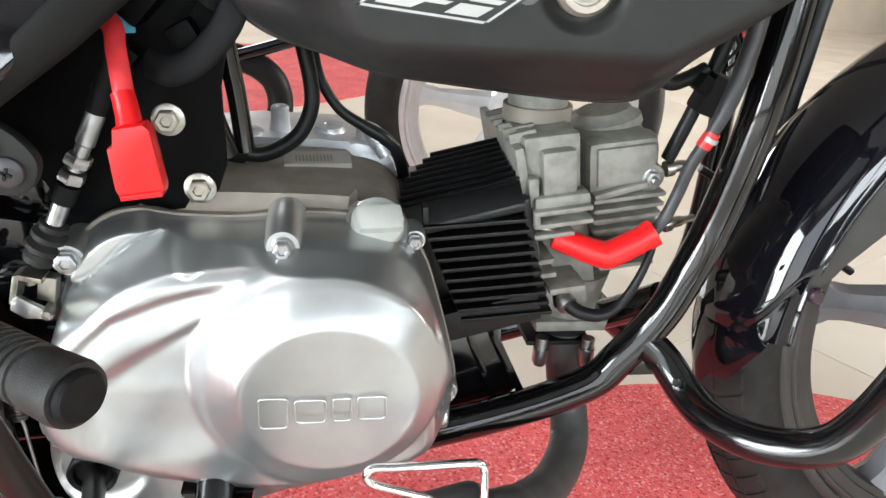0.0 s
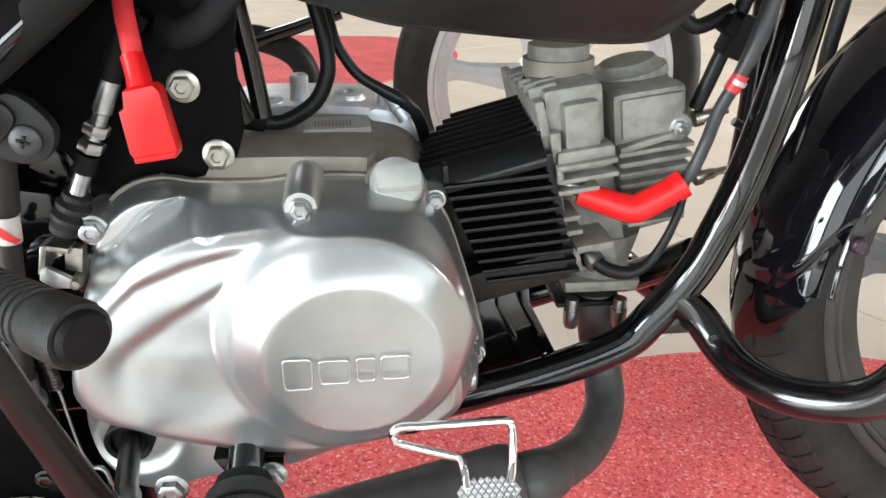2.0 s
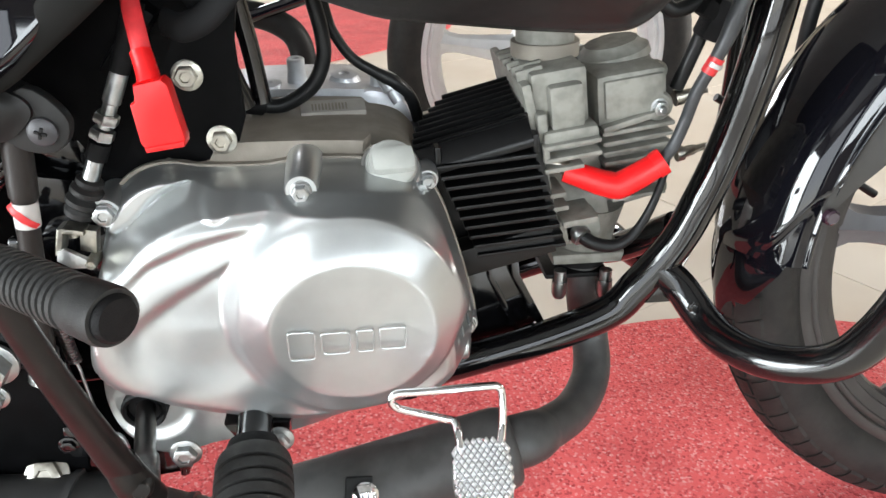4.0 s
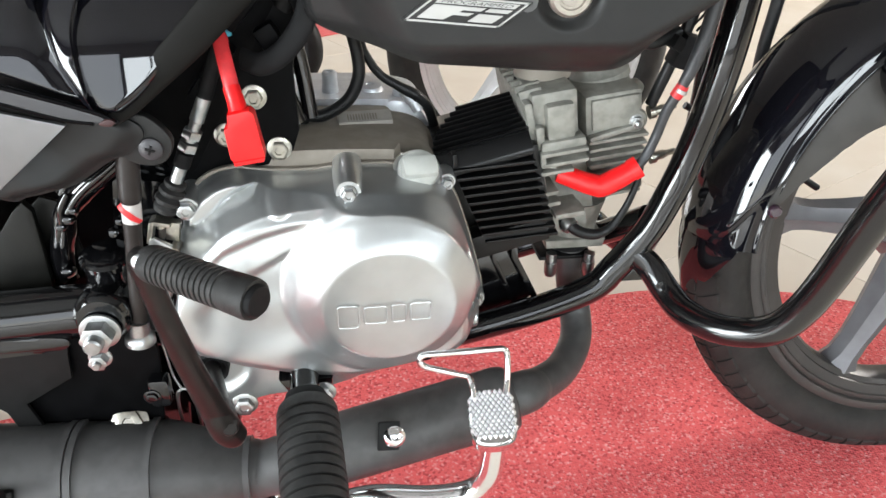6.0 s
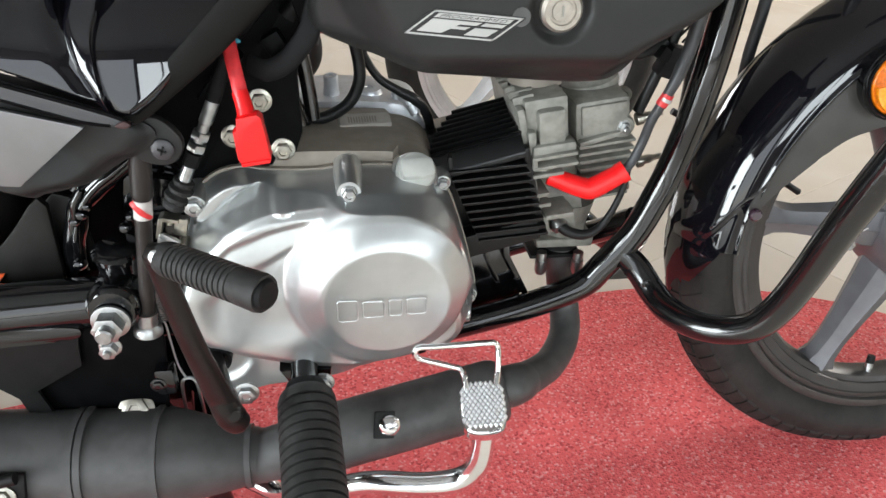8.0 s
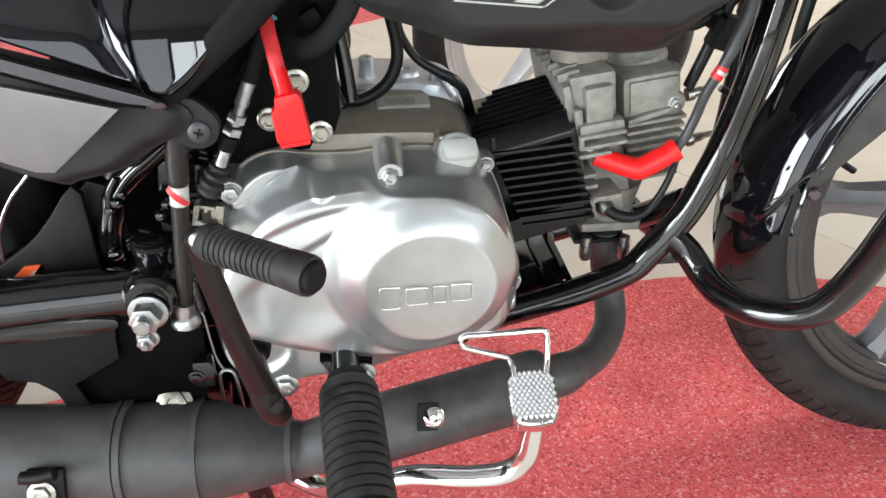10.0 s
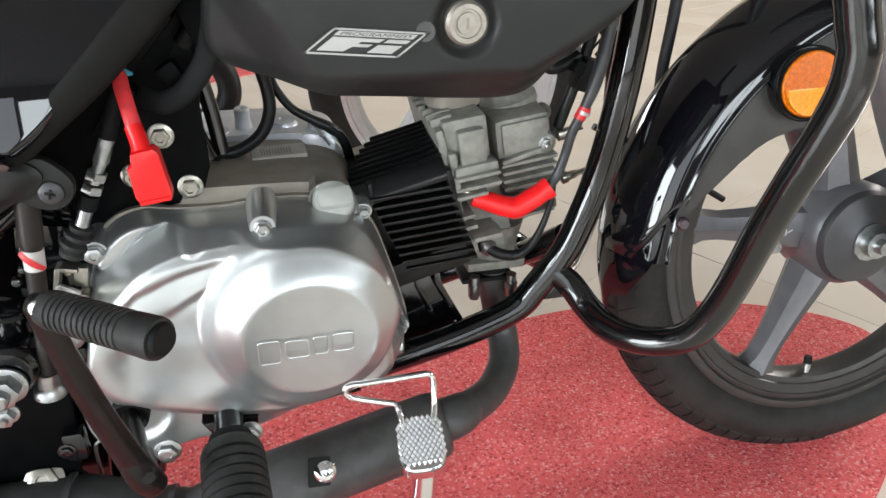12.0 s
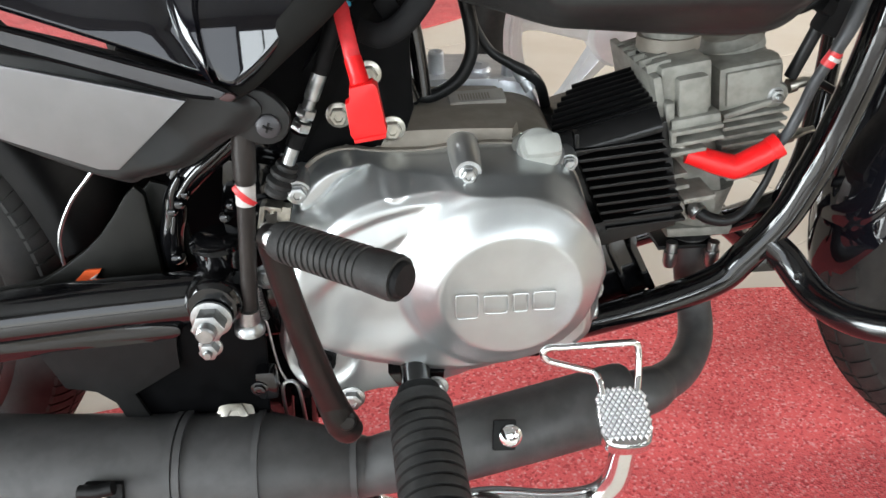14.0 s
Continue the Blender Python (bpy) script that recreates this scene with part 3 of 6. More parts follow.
cyl = part("cylinder", section([(0.486, -0.036), (0.486, 0.046), (0.492, 0.053), (0.540, 0.062), (0.60, 0.056), (0.608, 0.05), (0.608, -0.036), (0.56, -0.06), (0.50, -0.06)], -0.004, 0.087), BLACK_FIN, bike, "black finned engine cylinder")
part("cylinder_band", section([(0.4605, 0.0505), (0.4605, 0.056), (0.470, 0.0705), (0.488, 0.066), (0.492, 0.0505)], -0.002, 0.086), BLACK_FIN, cyl)
part("cylinder_skirt", section([(0.461, -0.040), (0.461, -0.016), (0.478, -0.014), (0.53, -0.034), (0.53, -0.062)], 0.006, 0.085), BLACK_FIN, cyl)
FINS = pose(0, 0, 0, 0, -8.5, 0)  # head castings lie flatter than the barrel
SIDE_FINS = pose(0, 0, 0, 0, -5.5, 0)
for k in range(10):
    at = Vector((0.1215 + 0.00336 * k, 0.4730, 0.4815 - k * 0.0082))
    part("fin", block(at, (0.0740 - 0.0005 * k, 0.032, 0.0032), 0.0012, SIDE_FINS), BLACK_FIN, cyl)
for x, z in ((0.0865, 0.4850), (0.1580, 0.4920)):
    part("fin_end", block((x, 0.4670, z), (0.0045, 0.013, 0.0160), 0.0018, SIDE_FINS), BLACK_FIN, cyl)
part("fin_web", slab([(0.1545, 0.497), (0.1610, 0.497), (0.1855, 0.408), (0.1790, 0.407)], 0.4640, 0.474, 0.0015), BLACK_FIN, cyl)
for k in range(9):
    t = (k + 0.5) / 9
    y, b = 0.4740 + 0.072 * t, 0.0599 + 0.0165 * t - 0.004 * t * t
    tip = 0.036 * t ** 1.7
    part("fin", block(L(0.0440 + tip / 2 - 0.003 * math.sin(math.pi * t), y, b), (0.088 - tip, 0.0030, 0.0230), 0.0011, TURNED @ pose(0, 0, 0, 14, 0, 0)), BLACK_FIN, cyl)


def hblock(ac, bc, la, lb, y0, y1, bevel=0.0025):
    """A casting of the head: centre, length and height in the cylinder's frame."""
    return block(L(ac, (y0 + y1) / 2, bc), (la, y1 - y0, lb), bevel, FINS)


head = part("cylinder_head", lblock(0.086, 0.200, 0.520, 0.600, -0.050, 0.074, 0.006), HEAD, bike, "sand-cast grey alloy cylinder head")
part("head_lower_block", lblock(0.088, 0.140, 0.496, 0.530, -0.050, 0.034, 0.004), HEAD, head)
part("head_flange", lblock(0.0865, 0.0935, 0.474, 0.606, -0.045, 0.092, 0.002), HEAD, head)
for k in range(6):
    part("head_rib", lblock(0.0865, 0.107 + 0.003 * k, 0.488 + k * 0.018, 0.493 + k * 0.018, 0.075, 0.099 - 0.001 * k, 0.0015), HEAD, head)
part("rocker_box", hblock(0.1130, 0.0700, 0.042, 0.050, 0.478, 0.545, 0.004), HEAD, head)
part("raised_pad", hblock(0.1155, 0.0690, 0.0255, 0.0330, 0.468, 0.485, 0.0040), HEAD, head)
part("pad_foot", hblock(0.1135, 0.0480, 0.042, 0.012, 0.464, 0.49, 0.0035), HEAD, head)
part("rib_block", hblock(0.0945, 0.0570, 0.008, 0.026, 0.468, 0.49, 0.003), HEAD, head)
for ac, bc, la, y in ((0.1120, 0.0445, 0.043, 0.458), (0.1115, 0.0345, 0.042, 0.458), (0.1035, 0.0260, 0.030, 0.461)):
    part("head_fin", hblock(ac, bc, la, 0.0036, y, 0.505, 0.0012), HEAD, head)
part("fin_cheek", hblock(0.0922, 0.0410, 0.0045, 0.0125, 0.459, 0.50, 0.0012), HEAD, head)
part("fin_recess", hblock(0.1115, 0.0395, 0.040, 0.010, 0.472, 0.50, 0.001), HEAD, head)
part("valve_cover", hblock(0.1680, 0.0560, 0.056, 0.042, 0.484, 0.568, 0.0085), HEAD, head)
for k, bc in enumerate((0.0335, 0.0250, 0.0165, 0.0075, -0.0020)):
    part("head_fin", hblock(0.1675 - 0.001 * k, bc, 0.056 - 0.001 * k, 0.0034, 0.477 + 0.0015 * k, 0.59, 0.0012), HEAD, head)
part("cover_panel", hblock(0.1690, 0.0575, 0.045, 0.029, 0.4815, 0.50, 0.0022), HEAD, head)
part("cover_ridge", block(L(0.1660, 0.4835, 0.0400), (0.050, 0.012, 0.0050), 0.0016, FINS @ pose(0, 0, 0, 0, -8, 0)), HEAD, head)
part("valve_side", hblock(0.1670, 0.0100, 0.050, 0.058, 0.490, 0.588, 0.003), HEAD, head)
for bc in (-0.016, -0.027):
    part("head_fin", hblock(0.1630, bc, 0.044, 0.0034, 0.486, 0.59, 0.0012), HEAD, head)
for bc in (0.0050, -0.0065):
    part("head_fin", hblock(0.0945, bc, 0.014, 0.0042, 0.464, 0.50, 0.0012), HEAD, head)
part("sensor_shelf", hblock(0.1075, -0.0205, 0.028, 0.0050, 0.460, 0.505, 0.0015), HEAD, head)
part("sensor_wall", hblock(0.1000, -0.0330, 0.016, 0.022, 0.474, 0.505, 0.003), HEAD, head)
part("sensor_boss", lblock(0.094, 0.126, 0.474, 0.53, -0.046, -0.026, 0.004), HEAD, head)
part("exhaust_port", lathe((0.221, 0.527, 0.418), (0.02, 0, -1), [(0, 0), (0, 0.034), (0.03, 0.027), (0.046, 0.026), (0.05, 0.024), (0.05, 0)], 26), HEAD, head)
part("port_flange", slab([(0.190, 0.369), (0.250, 0.369), (0.252, 0.379), (0.188, 0.379)], 0.498, 0.556, 0.003), HEAD, head)
part("valve_cap", lathe(L(0.174, 0.540, 0.0735), (-sa, 0, ca), [(0, 0), (0, 0.030), (0.006, 0.029), (0.009, 0.024), (0.013, 0.021), (0.014, 0)], 32), HEAD, head)
part("head_ear", lathe(L(0.206, 0.535, 0.054), BIKE_SIDE, [(-0.004, 0), (-0.004, 0.008), (0.004, 0.008), (0.004, 0.004), (-0.0035, 0.0038)], 22), HEAD, head)
part("head_bolt_boss", lathe((0.2565, 0.490, 0.5105), BIKE_SIDE, [(0, 0), (0, 0.012), (0.006, 0.0115), (0.008, 0.010), (0.008, 0)], 24), HEAD, head)
part("head_bolt", nut((0.2565, 0.4825, 0.5105), BIKE_SIDE, 0.0052, 0.006, 0.55, 0.7), ZINC, head)
for at in (L(0.205, 0.50, 0.040), L(0.205, 0.51, -0.012)):
    part("head_stud", lathe(at, (ca, 0, sa), [(0, 0), (0, 0.0065), (0.006, 0.0065), (0.0065, 0.0045), (0.014, 0.0045), (0.018, 0.003), (0.026, 0.003), (0.026, 0)], 14), ZINC_YELLOW, head)
# inlet stub and its clamp
part("inlet_stub", lathe((0.180, 0.535, 0.502), (-0.03, 0, 1), [(0, 0), (0, 0.027), (0.012, 0.024), (0.02, 0.023), (0.06, 0.023), (0.06, 0)], 32), HEAD, head)
part("inlet_clamp", lathe((0.1790, 0.535, 0.541), (-0.03, 0, 1), [(0, 0.0225), (0, 0.0268), (0.011, 0.0268), (0.011, 0.0225)], 36, closed=True), CASE, head)
part("inlet_band", lathe((0.1792, 0.535, 0.531), (-0.03, 0, 1), [(0, 0.0225), (0, 0.0262), (0.006, 0.0262), (0.006, 0.0225)], 36, closed=True), RUBBER, head)

# spark plug cap and lead
plug = part("spark_plug_cap", tube([(0.1835, 0.470, 0.4670), (0.196, 0.466, 0.4640), (0.208, 0.461, 0.4608), (0.2150, 0.458, 0.4597), (0.2205, 0.456, 0.4590), (0.2262, 0.455, 0.4615), (0.238, 0.454, 0.4688), (0.2478, 0.4535, 0.4752)], [0.0080, 0.0092, 0.0098, 0.0100, 0.0102, 0.0102, 0.0100, 0.0094], 24, 8), RED, bike, "bright red rubber spark plug cap")
part("cap_collar", tube([(0.2468, 0.4535, 0.4745), (0.2530, 0.4530, 0.4790)], 0.0104, 24, 3), RED, plug)
part("plug_insulator", tube([(0.176, 0.476, 0.4730), (0.186, 0.469, 0.4700)], 0.0060, 16, 3), ZINC_YELLOW, plug)
lead = part("spark_lead", tube([(0.251, 0.4535, 0.4775), (0.2595, 0.455, 0.489), (0.2655, 0.455, 0.508), (0.2685, 0.451, 0.530), (0.276, 0.447, 0.553), (0.284, 0.446, 0.578), (0.291, 0.448, 0.612), (0.296, 0.452, 0.660), (0.30, 0.46, 0.72)], [0.0045, 0.0045, 0.0045, 0.0045, 0.0046, 0.0060, 0.0060, 0.0060, 0.0060], 16, 8), CABLE, bike, "grey-black spark plug lead")
part("lead_band", tube([(0.2732, 0.449, 0.5440), (0.2775, 0.4468, 0.5550)], 0.0054, 18, 4), RED_TAPE, lead, "red and silver tape band")
part("lead_band_silver", tube([(0.2757, 0.4472, 0.5485), (0.2768, 0.4466, 0.5515)], 0.0056, 18, 3), BADGE, lead)
loom = part("wiring_loom", tube([(0.276, 0.50, 0.52), (0.283, 0.495, 0.55), (0.292, 0.492, 0.585), (0.300, 0.49, 0.62), (0.315, 0.49, 0.68)], 0.0055, 14, 6), HOSE, bike)
part("connector", block((0.293, 0.487, 0.573), (0.020, 0.018, 0.030), 0.003, pose(0, 0, 0, 8, 18, 5)), RUBBER, loom, "black plastic wiring connector")
part("connector_latch", block((0.282, 0.483, 0.581), (0.012, 0.014, 0.012), 0.002, pose(0, 0, 0, 0, 30, 10)), RUBBER, loom)
part("loom_tail", tube([(0.286, 0.49, 0.590), (0.272, 0.488, 0.583), (0.258, 0.486, 0.580), (0.246, 0.488, 0.590)], 0.0055, 12, 6), HOSE, loom)
for k, (dx, dz) in enumerate(((0, 0), (0.004, 0.003), (-0.003, 0.006))):
    part("thin_wire", tube([(0.300 + dx, 0.486, 0.590 + dz), (0.306 + dx, 0.482, 0.602 + dz), (0.301 + dx, 0.484, 0.614 + dz), (0.309, 0.486, 0.628 + dz)], 0.0011, 8, 6), RED_TAPE if k == 1 else HOSE, loom)

sensor = part("engine_sensor", lathe((0.194, 0.486, 0.4165), (0.45, -0.75, -0.35), [(0, 0), (0, 0.0095), (0.006, 0.0095), (0.007, 0.007), (0.014, 0.0065), (0.015, 0.0085), (0.020, 0.008), (0.020, 0)], 18), ZINC, bike, "zinc-plated temperature sensor")
part("sensor_lead", tube([(0.201, 0.474, 0.411), (0.212, 0.468, 0.405), (0.228, 0.466, 0.403), (0.243, 0.467, 0.411), (0.254, 0.468, 0.430), (0.262, 0.470, 0.455), (0.266, 0.476, 0.478)], [0.0055, 0.0055, 0.0052, 0.004, 0.0035, 0.003, 0.003], 14, 8), HOSE, sensor)

# exhaust
exhaust = part("exhaust_pipe", tube([(0.222, 0.526, 0.365), (0.230, 0.524, 0.315), (0.2365, 0.518, 0.280), (0.235, 0.500, 0.261), (0.226, 0.480, 0.2525), (0.206, 0.452, 0.2505), (0.183, 0.427, 0.258), (0.150, 0.3985, 0.2700)], [0.0165, 0.0165, 0.0170, 0.0172, 0.0172, 0.0172, 0.0175, 0.0180], 24, 10), MUFFLER, bike, "matt black steel exhaust header pipe")
part("exhaust_flange", slab([(0.185, 0.3535), (0.1865, 0.3555), (0.2425, 0.3555), (0.244, 0.3535), (0.2425, 0.3512), (0.1865, 0.3512)], 0.506, 0.546, 0.001), MATT, exhaust)
part("flange_ring", lathe((0.221, 0.526, 0.373), (0.02, 0, -1), [(0, 0), (0, 0.023), (0.012, 0.023), (0.013, 0.020), (0.013, 0)], 28), RUBBER, exhaust)
for at in ((0.1985, 0.505, 0.3505), (0.2385, 0.502, 0.3505)):
    part("flange_nut", lathe(at, (0.01, 0, -1), [(-0.010, 0), (-0.010, 0.0055), (0, 0.0055), (0, 0.0068), (0.012, 0.0068), (0.017, 0.005), (0.019, 0.0)], 12), ZINC, exhaust)
converter = part("exhaust_chamber", lathe((0.1405, 0.3990, 0.2648), (-0.1855, -0.0150, -0.0368), [(0, 0), (0, 0.0225), (0.0015, 0.0280), (0.005, 0.0312), (0.011, 0.0328), (0.02, 0.033), (0.19, 0.033), (0.19, 0)], 40), MUFFLER, bike, "matt black exhaust chamber with a heat shield bolt")
part("pipe_collar", tube([(0.136, 0.3965, 0.2680), (0.147, 0.3985, 0.2690), (0.157, 0.4040, 0.2672), (0.166, 0.4115, 0.2640)], [0.0212, 0.0212, 0.0206, 0.0186], 30, 6), MUFFLER, converter)
part("chamber_tab", block((0.0165, 0.3575, 0.269), (0.020, 0.004, 0.026), 0.0018, pose(0, 0, 0, -30, 8, 4)), MATT, converter)
part("chamber_bolt", lathe((0.0215, 0.3565, 0.2695), (0.03, -0.86, 0.5), [(0, 0), (0, 0.0095), (0.003, 0.0095), (0.006, 0.0065), (0.0065, 0.003), (0.005, 0.0015), (0.005, 0)], 24), CHROME, converter)
muffler = part("muffler", tube([(-0.040, 0.384, 0.229), (-0.095, 0.384, 0.2155), (-0.113, 0.384, 0.2155), (-0.150, 0.384, 0.219), (-0.192, 0.384, 0.2235), (-0.26, 0.384, 0.227), (-0.40, 0.384, 0.236), (-0.62, 0.384, 0.26)], [0.030, 0.026, 0.028, 0.038, 0.0475, 0.0485, 0.0490, 0.0480], 40, 8), SILENCER, bike, "matt black exhaust silencer with rolled seams")
for x, z, r in ((-0.113, 0.2155, 0.0300), (-0.192, 0.2235, 0.0497), (-0.2545, 0.2268, 0.0505), (-0.262, 0.2272, 0.0500)):
    part("muffler_seam", tube([(x - 0.0028, 0.384, z), (x + 0.0028, 0.384, z)], r + 0.0006, 40, 2), SILENCER, muffler)
part("muffler_bracket", block((-0.310, 0.336, 0.246), (0.030, 0.006, 0.034), 0.002, pose(0, 0, 0, -18, 4, 0)), MATT, muffler)
part("muffler_bracket_lip", tube([(-0.324, 0.331, 0.264), (-0.31, 0.330, 0.264), (-0.297, 0.331, 0.266)], 0.0055, 12, 4), MATT, muffler)
part("muffler_bolt", hexbolt((-0.313, 0.331, 0.243), (0, -0.93, 0.35), 0.008, 0.007), ZINC_YELLOW, muffler)

# frame
part("frame_downtube", tube([(0.3344, 0.478, 0.80), (0.3304, 0.472, 0.655), (0.3224, 0.468, 0.560), (0.3146, 0.478, 0.480), (0.2999, 0.478, 0.430), (0.2839, 0.478, 0.392), (0.2574, 0.478, 0.3555), (0.2374, 0.478, 0.333), (0.190, 0.478, 0.3125), (0.122, 0.478, 0.2930), (0.02, 0.478, 0.272), (-0.10, 0.478, 0.268)], 0.0147, 26, 8), FRAME, bike, "gloss black frame downtube")
part("cradle_tube", tube([(0.290, 0.490, 0.405), (0.262, 0.545, 0.358), (0.236, 0.590, 0.333), (0.190, 0.602, 0.3125), (0.122, 0.602, 0.2930), (0.02, 0.602, 0.272), (-0.10, 0.602, 0.268)], 0.0135, 20, 8), FRAME, bike, "gloss black cradle tube on the far side")
hanger = part("engine_hanger", slab([(0.108, 0.396), (0.153, 0.396), (0.157, 0.366), (0.182, 0.316), (0.166, 0.298), (0.108, 0.286)], 0.500, 0.505, 0.001), FRAME, bike, "folded black steel engine hanger")
part("hanger_web", slab([(0.131, 0.396), (0.136, 0.396), (0.138, 0.362), (0.164, 0.306), (0.159, 0.303), (0.133, 0.360)], 0.4935, 0.500, 0.001), FRAME, hanger)
part("hanger_web", slab([(0.149, 0.396), (0.155, 0.396), (0.159, 0.366), (0.184, 0.317), (0.178, 0.313), (0.153, 0.364)], 0.4905, 0.500, 0.001), FRAME, hanger)

guard = part("leg_guard", tube([(0.272, 0.478, 0.376), (0.290, 0.466, 0.3610), (0.302, 0.445, 0.344), (0.310, 0.418, 0.338), (0.325, 0.390, 0.3395), (0.346, 0.368, 0.348), (0.361, 0.352, 0.3645), (0.3705, 0.342, 0.390), (0.376, 0.332, 0.426), (0.3785, 0.315, 0.486), (0.383, 0.300, 0.537), (0.387, 0.290, 0.571), (0.390, 0.283, 0.600), (0.390, 0.281, 0.622), (0.386, 0.283, 0.645), (0.366, 0.298, 0.692), (0.305, 0.36, 0.722), (0.31, 0.46, 0.732)], 0.0140, 24, 8), GUARD, bike, "black tubular leg guard")
part("guard_joint", slab([(0.262, 0.346), (0.276, 0.366), (0.290, 0.366), (0.284, 0.346)], 0.466, 0.470, 0.001), FRAME, guard)
part("guard_bolt", hexbolt((0.290, 0.4385, 0.358), BIKE_SIDE, 0.0032, 0.003), FRAME, guard)
part("leg_guard", tube([(0.258, 0.604, 0.354), (0.282, 0.612, 0.338), (0.300, 0.620, 0.320), (0.322, 0.628, 0.301), (0.352, 0.642, 0.274), (0.380, 0.668, 0.262), (0.412, 0.700, 0.285), (0.446, 0.725, 0.340), (0.462, 0.745, 0.410), (0.468, 0.760, 0.500), (0.466, 0.770, 0.600), (0.44, 0.775, 0.66)], 0.0140, 18, 8), FRAME, bike, "black tubular leg guard on the far side")
part("brake_cable", tube([(0.462, 0.610, 0.72), (0.4575, 0.618, 0.640), (0.4550, 0.620, 0.580), (0.4535, 0.622, 0.530), (0.462, 0.630, 0.46)], 0.0068, 14, 6), CABLE, bike, "grey-blue sheathed control cable")

# kick starter
kick = part("kick_starter", tube([(-0.1265, 0.259, 0.522), (-0.1262, 0.263, 0.508), (-0.1250, 0.270, 0.483), (-0.1215, 0.281, 0.440), (-0.1165, 0.293, 0.395), (-0.1118, 0.303, 0.358), (-0.1090, 0.311, 0.336)], [0.0080, 0.0078, 0.0080, 0.0088, 0.0098, 0.0110, 0.0105], 20, 8, flat=0.62, up=(0, 1, 0)), KICK, bike, "brown-black kick starter lever")
part("kick_knuckle", tube([(-0.1135, 0.302, 0.372), (-0.1110, 0.303, 0.356), (-0.1080, 0.306, 0.342), (-0.1045, 0.309, 0.332), (-0.1025, 0.311, 0.3275), (-0.1015, 0.312, 0.325)], [0.0092, 0.0112, 0.0122, 0.0110, 0.0075, 0.002], 22, 6, flat=0.85, up=(0, 1, 0)), KICK, kick)
part("kick_boss", lathe((-0.1060, 0.306, 0.350), (0.25, -1, 0.2), [(0.0, 0.0), (0.0, 0.0072), (0.009, 0.0068), (0.0115, 0.0048), (0.012, 0.0)], 20), KICK, kick)
SA, SB = Vector((-0.1085, 0.312, 0.3375)), Vector((-0.1405, 0.425, 0.3095))
part("kick_shaft", lathe(SA, SB - SA, [(0, 0), (0, 0.0095), (0.035, 0.0090), (0.040, 0.0072), ((SB - SA).length, 0.0072), ((SB - SA).length, 0)], 18), KICK, kick)
part("shaft_seal", lathe((-0.1405, 0.418, 0.3095), (0, -1, 0), [(-0.02, 0.0), (-0.02, 0.0165), (0.0, 0.0165), (0.001, 0.015), (0.0, 0.0125), (-0.004, 0.012), (-0.004, 0)], 26), RUBBER, kick, "black rubber shaft seal")
KA, KB = Vector((-0.1220, 0.2570, 0.5215)), Vector((-0.0560, 0.2070, 0.5235))
kd = (KB - KA).normalized()
part("kick_elbow", lathe(KA - kd * 0.010, kd, [(0, 0), (0.001, 0.0070), (0.010, 0.0080), (0.022, 0.0080), (0.022, 0)], 20), KICK, kick)
part("elbow_face", lathe((-0.1236, 0.2520, 0.5252), (-0.25, -1, 0.35), [(0, 0), (0, 0.0045), (0.0035, 0.0045), (0.0042, 0.0035), (0.0042, 0)], 14), ZINC, kick, "bare metal end of the pivot pin")
length = (KB - KA).length
prof = [(0, 0), (0, 0.0098), (0.004, 0.0110)]
rib = 13
for k in range(rib):
    s = 0.008 + k * (length - 0.030) / rib
    w = (length - 0.030) / rib
    prof += [(s, 0.0112), (s + w * 0.55, 0.0112), (s + w * 0.62, 0.0103), (s + w * 0.95, 0.0103)]
prof += [(length - 0.020, 0.0113), (length - 0.006, 0.0117), (length - 0.003, 0.0110), (length - 0.003, 0.0)]
rub = part("kick_rubber", lathe(KA, kd, prof, 28), RIBBED, kick, "ribbed black rubber kick pedal sleeve")
part("rubber_cap", lathe(KA + kd * (length - 0.005), kd, [(0, 0), (0, 0.0093), (0.0035, 0.0093), (0.0052, 0.0080), (0.0055, 0)], 28), RUBBER, rub)

# footrest
FA, FB = Vector((-0.0518, 0.350, 0.3075)), Vector((-0.0385, 0.195, 0.2810))
fd = (FB - FA).normalized()
peg = part("footrest", tube([(-0.060, 0.48, 0.315), (-0.057, 0.42, 0.318), (-0.054, 0.38, 0.312), tuple(FA + fd * 0.01)], [0.012, 0.012, 0.013, 0.014], 18, 6), FRAME, bike, "folding footrest with a ribbed rubber sleeve")
flen = (FB - FA).length
prof = [(-0.008, 0), (-0.009, 0.0205), (-0.007, 0.0245), (-0.002, 0.0258), (0.004, 0.0258), (0.0045, 0.0235), (0.0066, 0.0235)]
for k in range(15):
    s = 0.008 + k * 0.0094
    prof += [(s, 0.0262), (s + 0.0066, 0.0262), (s + 0.0072, 0.0232), (s + 0.0088, 0.0232)]
prof += [(flen - 0.012, 0.0262), (flen - 0.003, 0.0256), (flen, 0.022), (flen, 0)]
part("footrest_rubber", lathe(FA, fd, prof, 36), RIBBED, peg, "ribbed black rubber footrest sleeve")
part("footrest_collar", tube([FA - fd * 0.019 + Vector((0, 0, 0.006)), FA - fd * 0.012 + Vector((0, 0, 0.004)), FA - fd * 0.006], [0.0165, 0.0195, 0.0215], 20, 4), RUBBER, peg)
part("footrest_bracket", slab([(-0.078, 0.312), (-0.030, 0.312), (-0.032, 0.294), (-0.066, 0.290)], 0.392, 0.455, 0.003), FRAME, peg)
part("footrest_bolt", hexbolt((-0.0385, 0.384, 0.3035), BIKE_SIDE, 0.0075, 0.008), ZINC, peg)
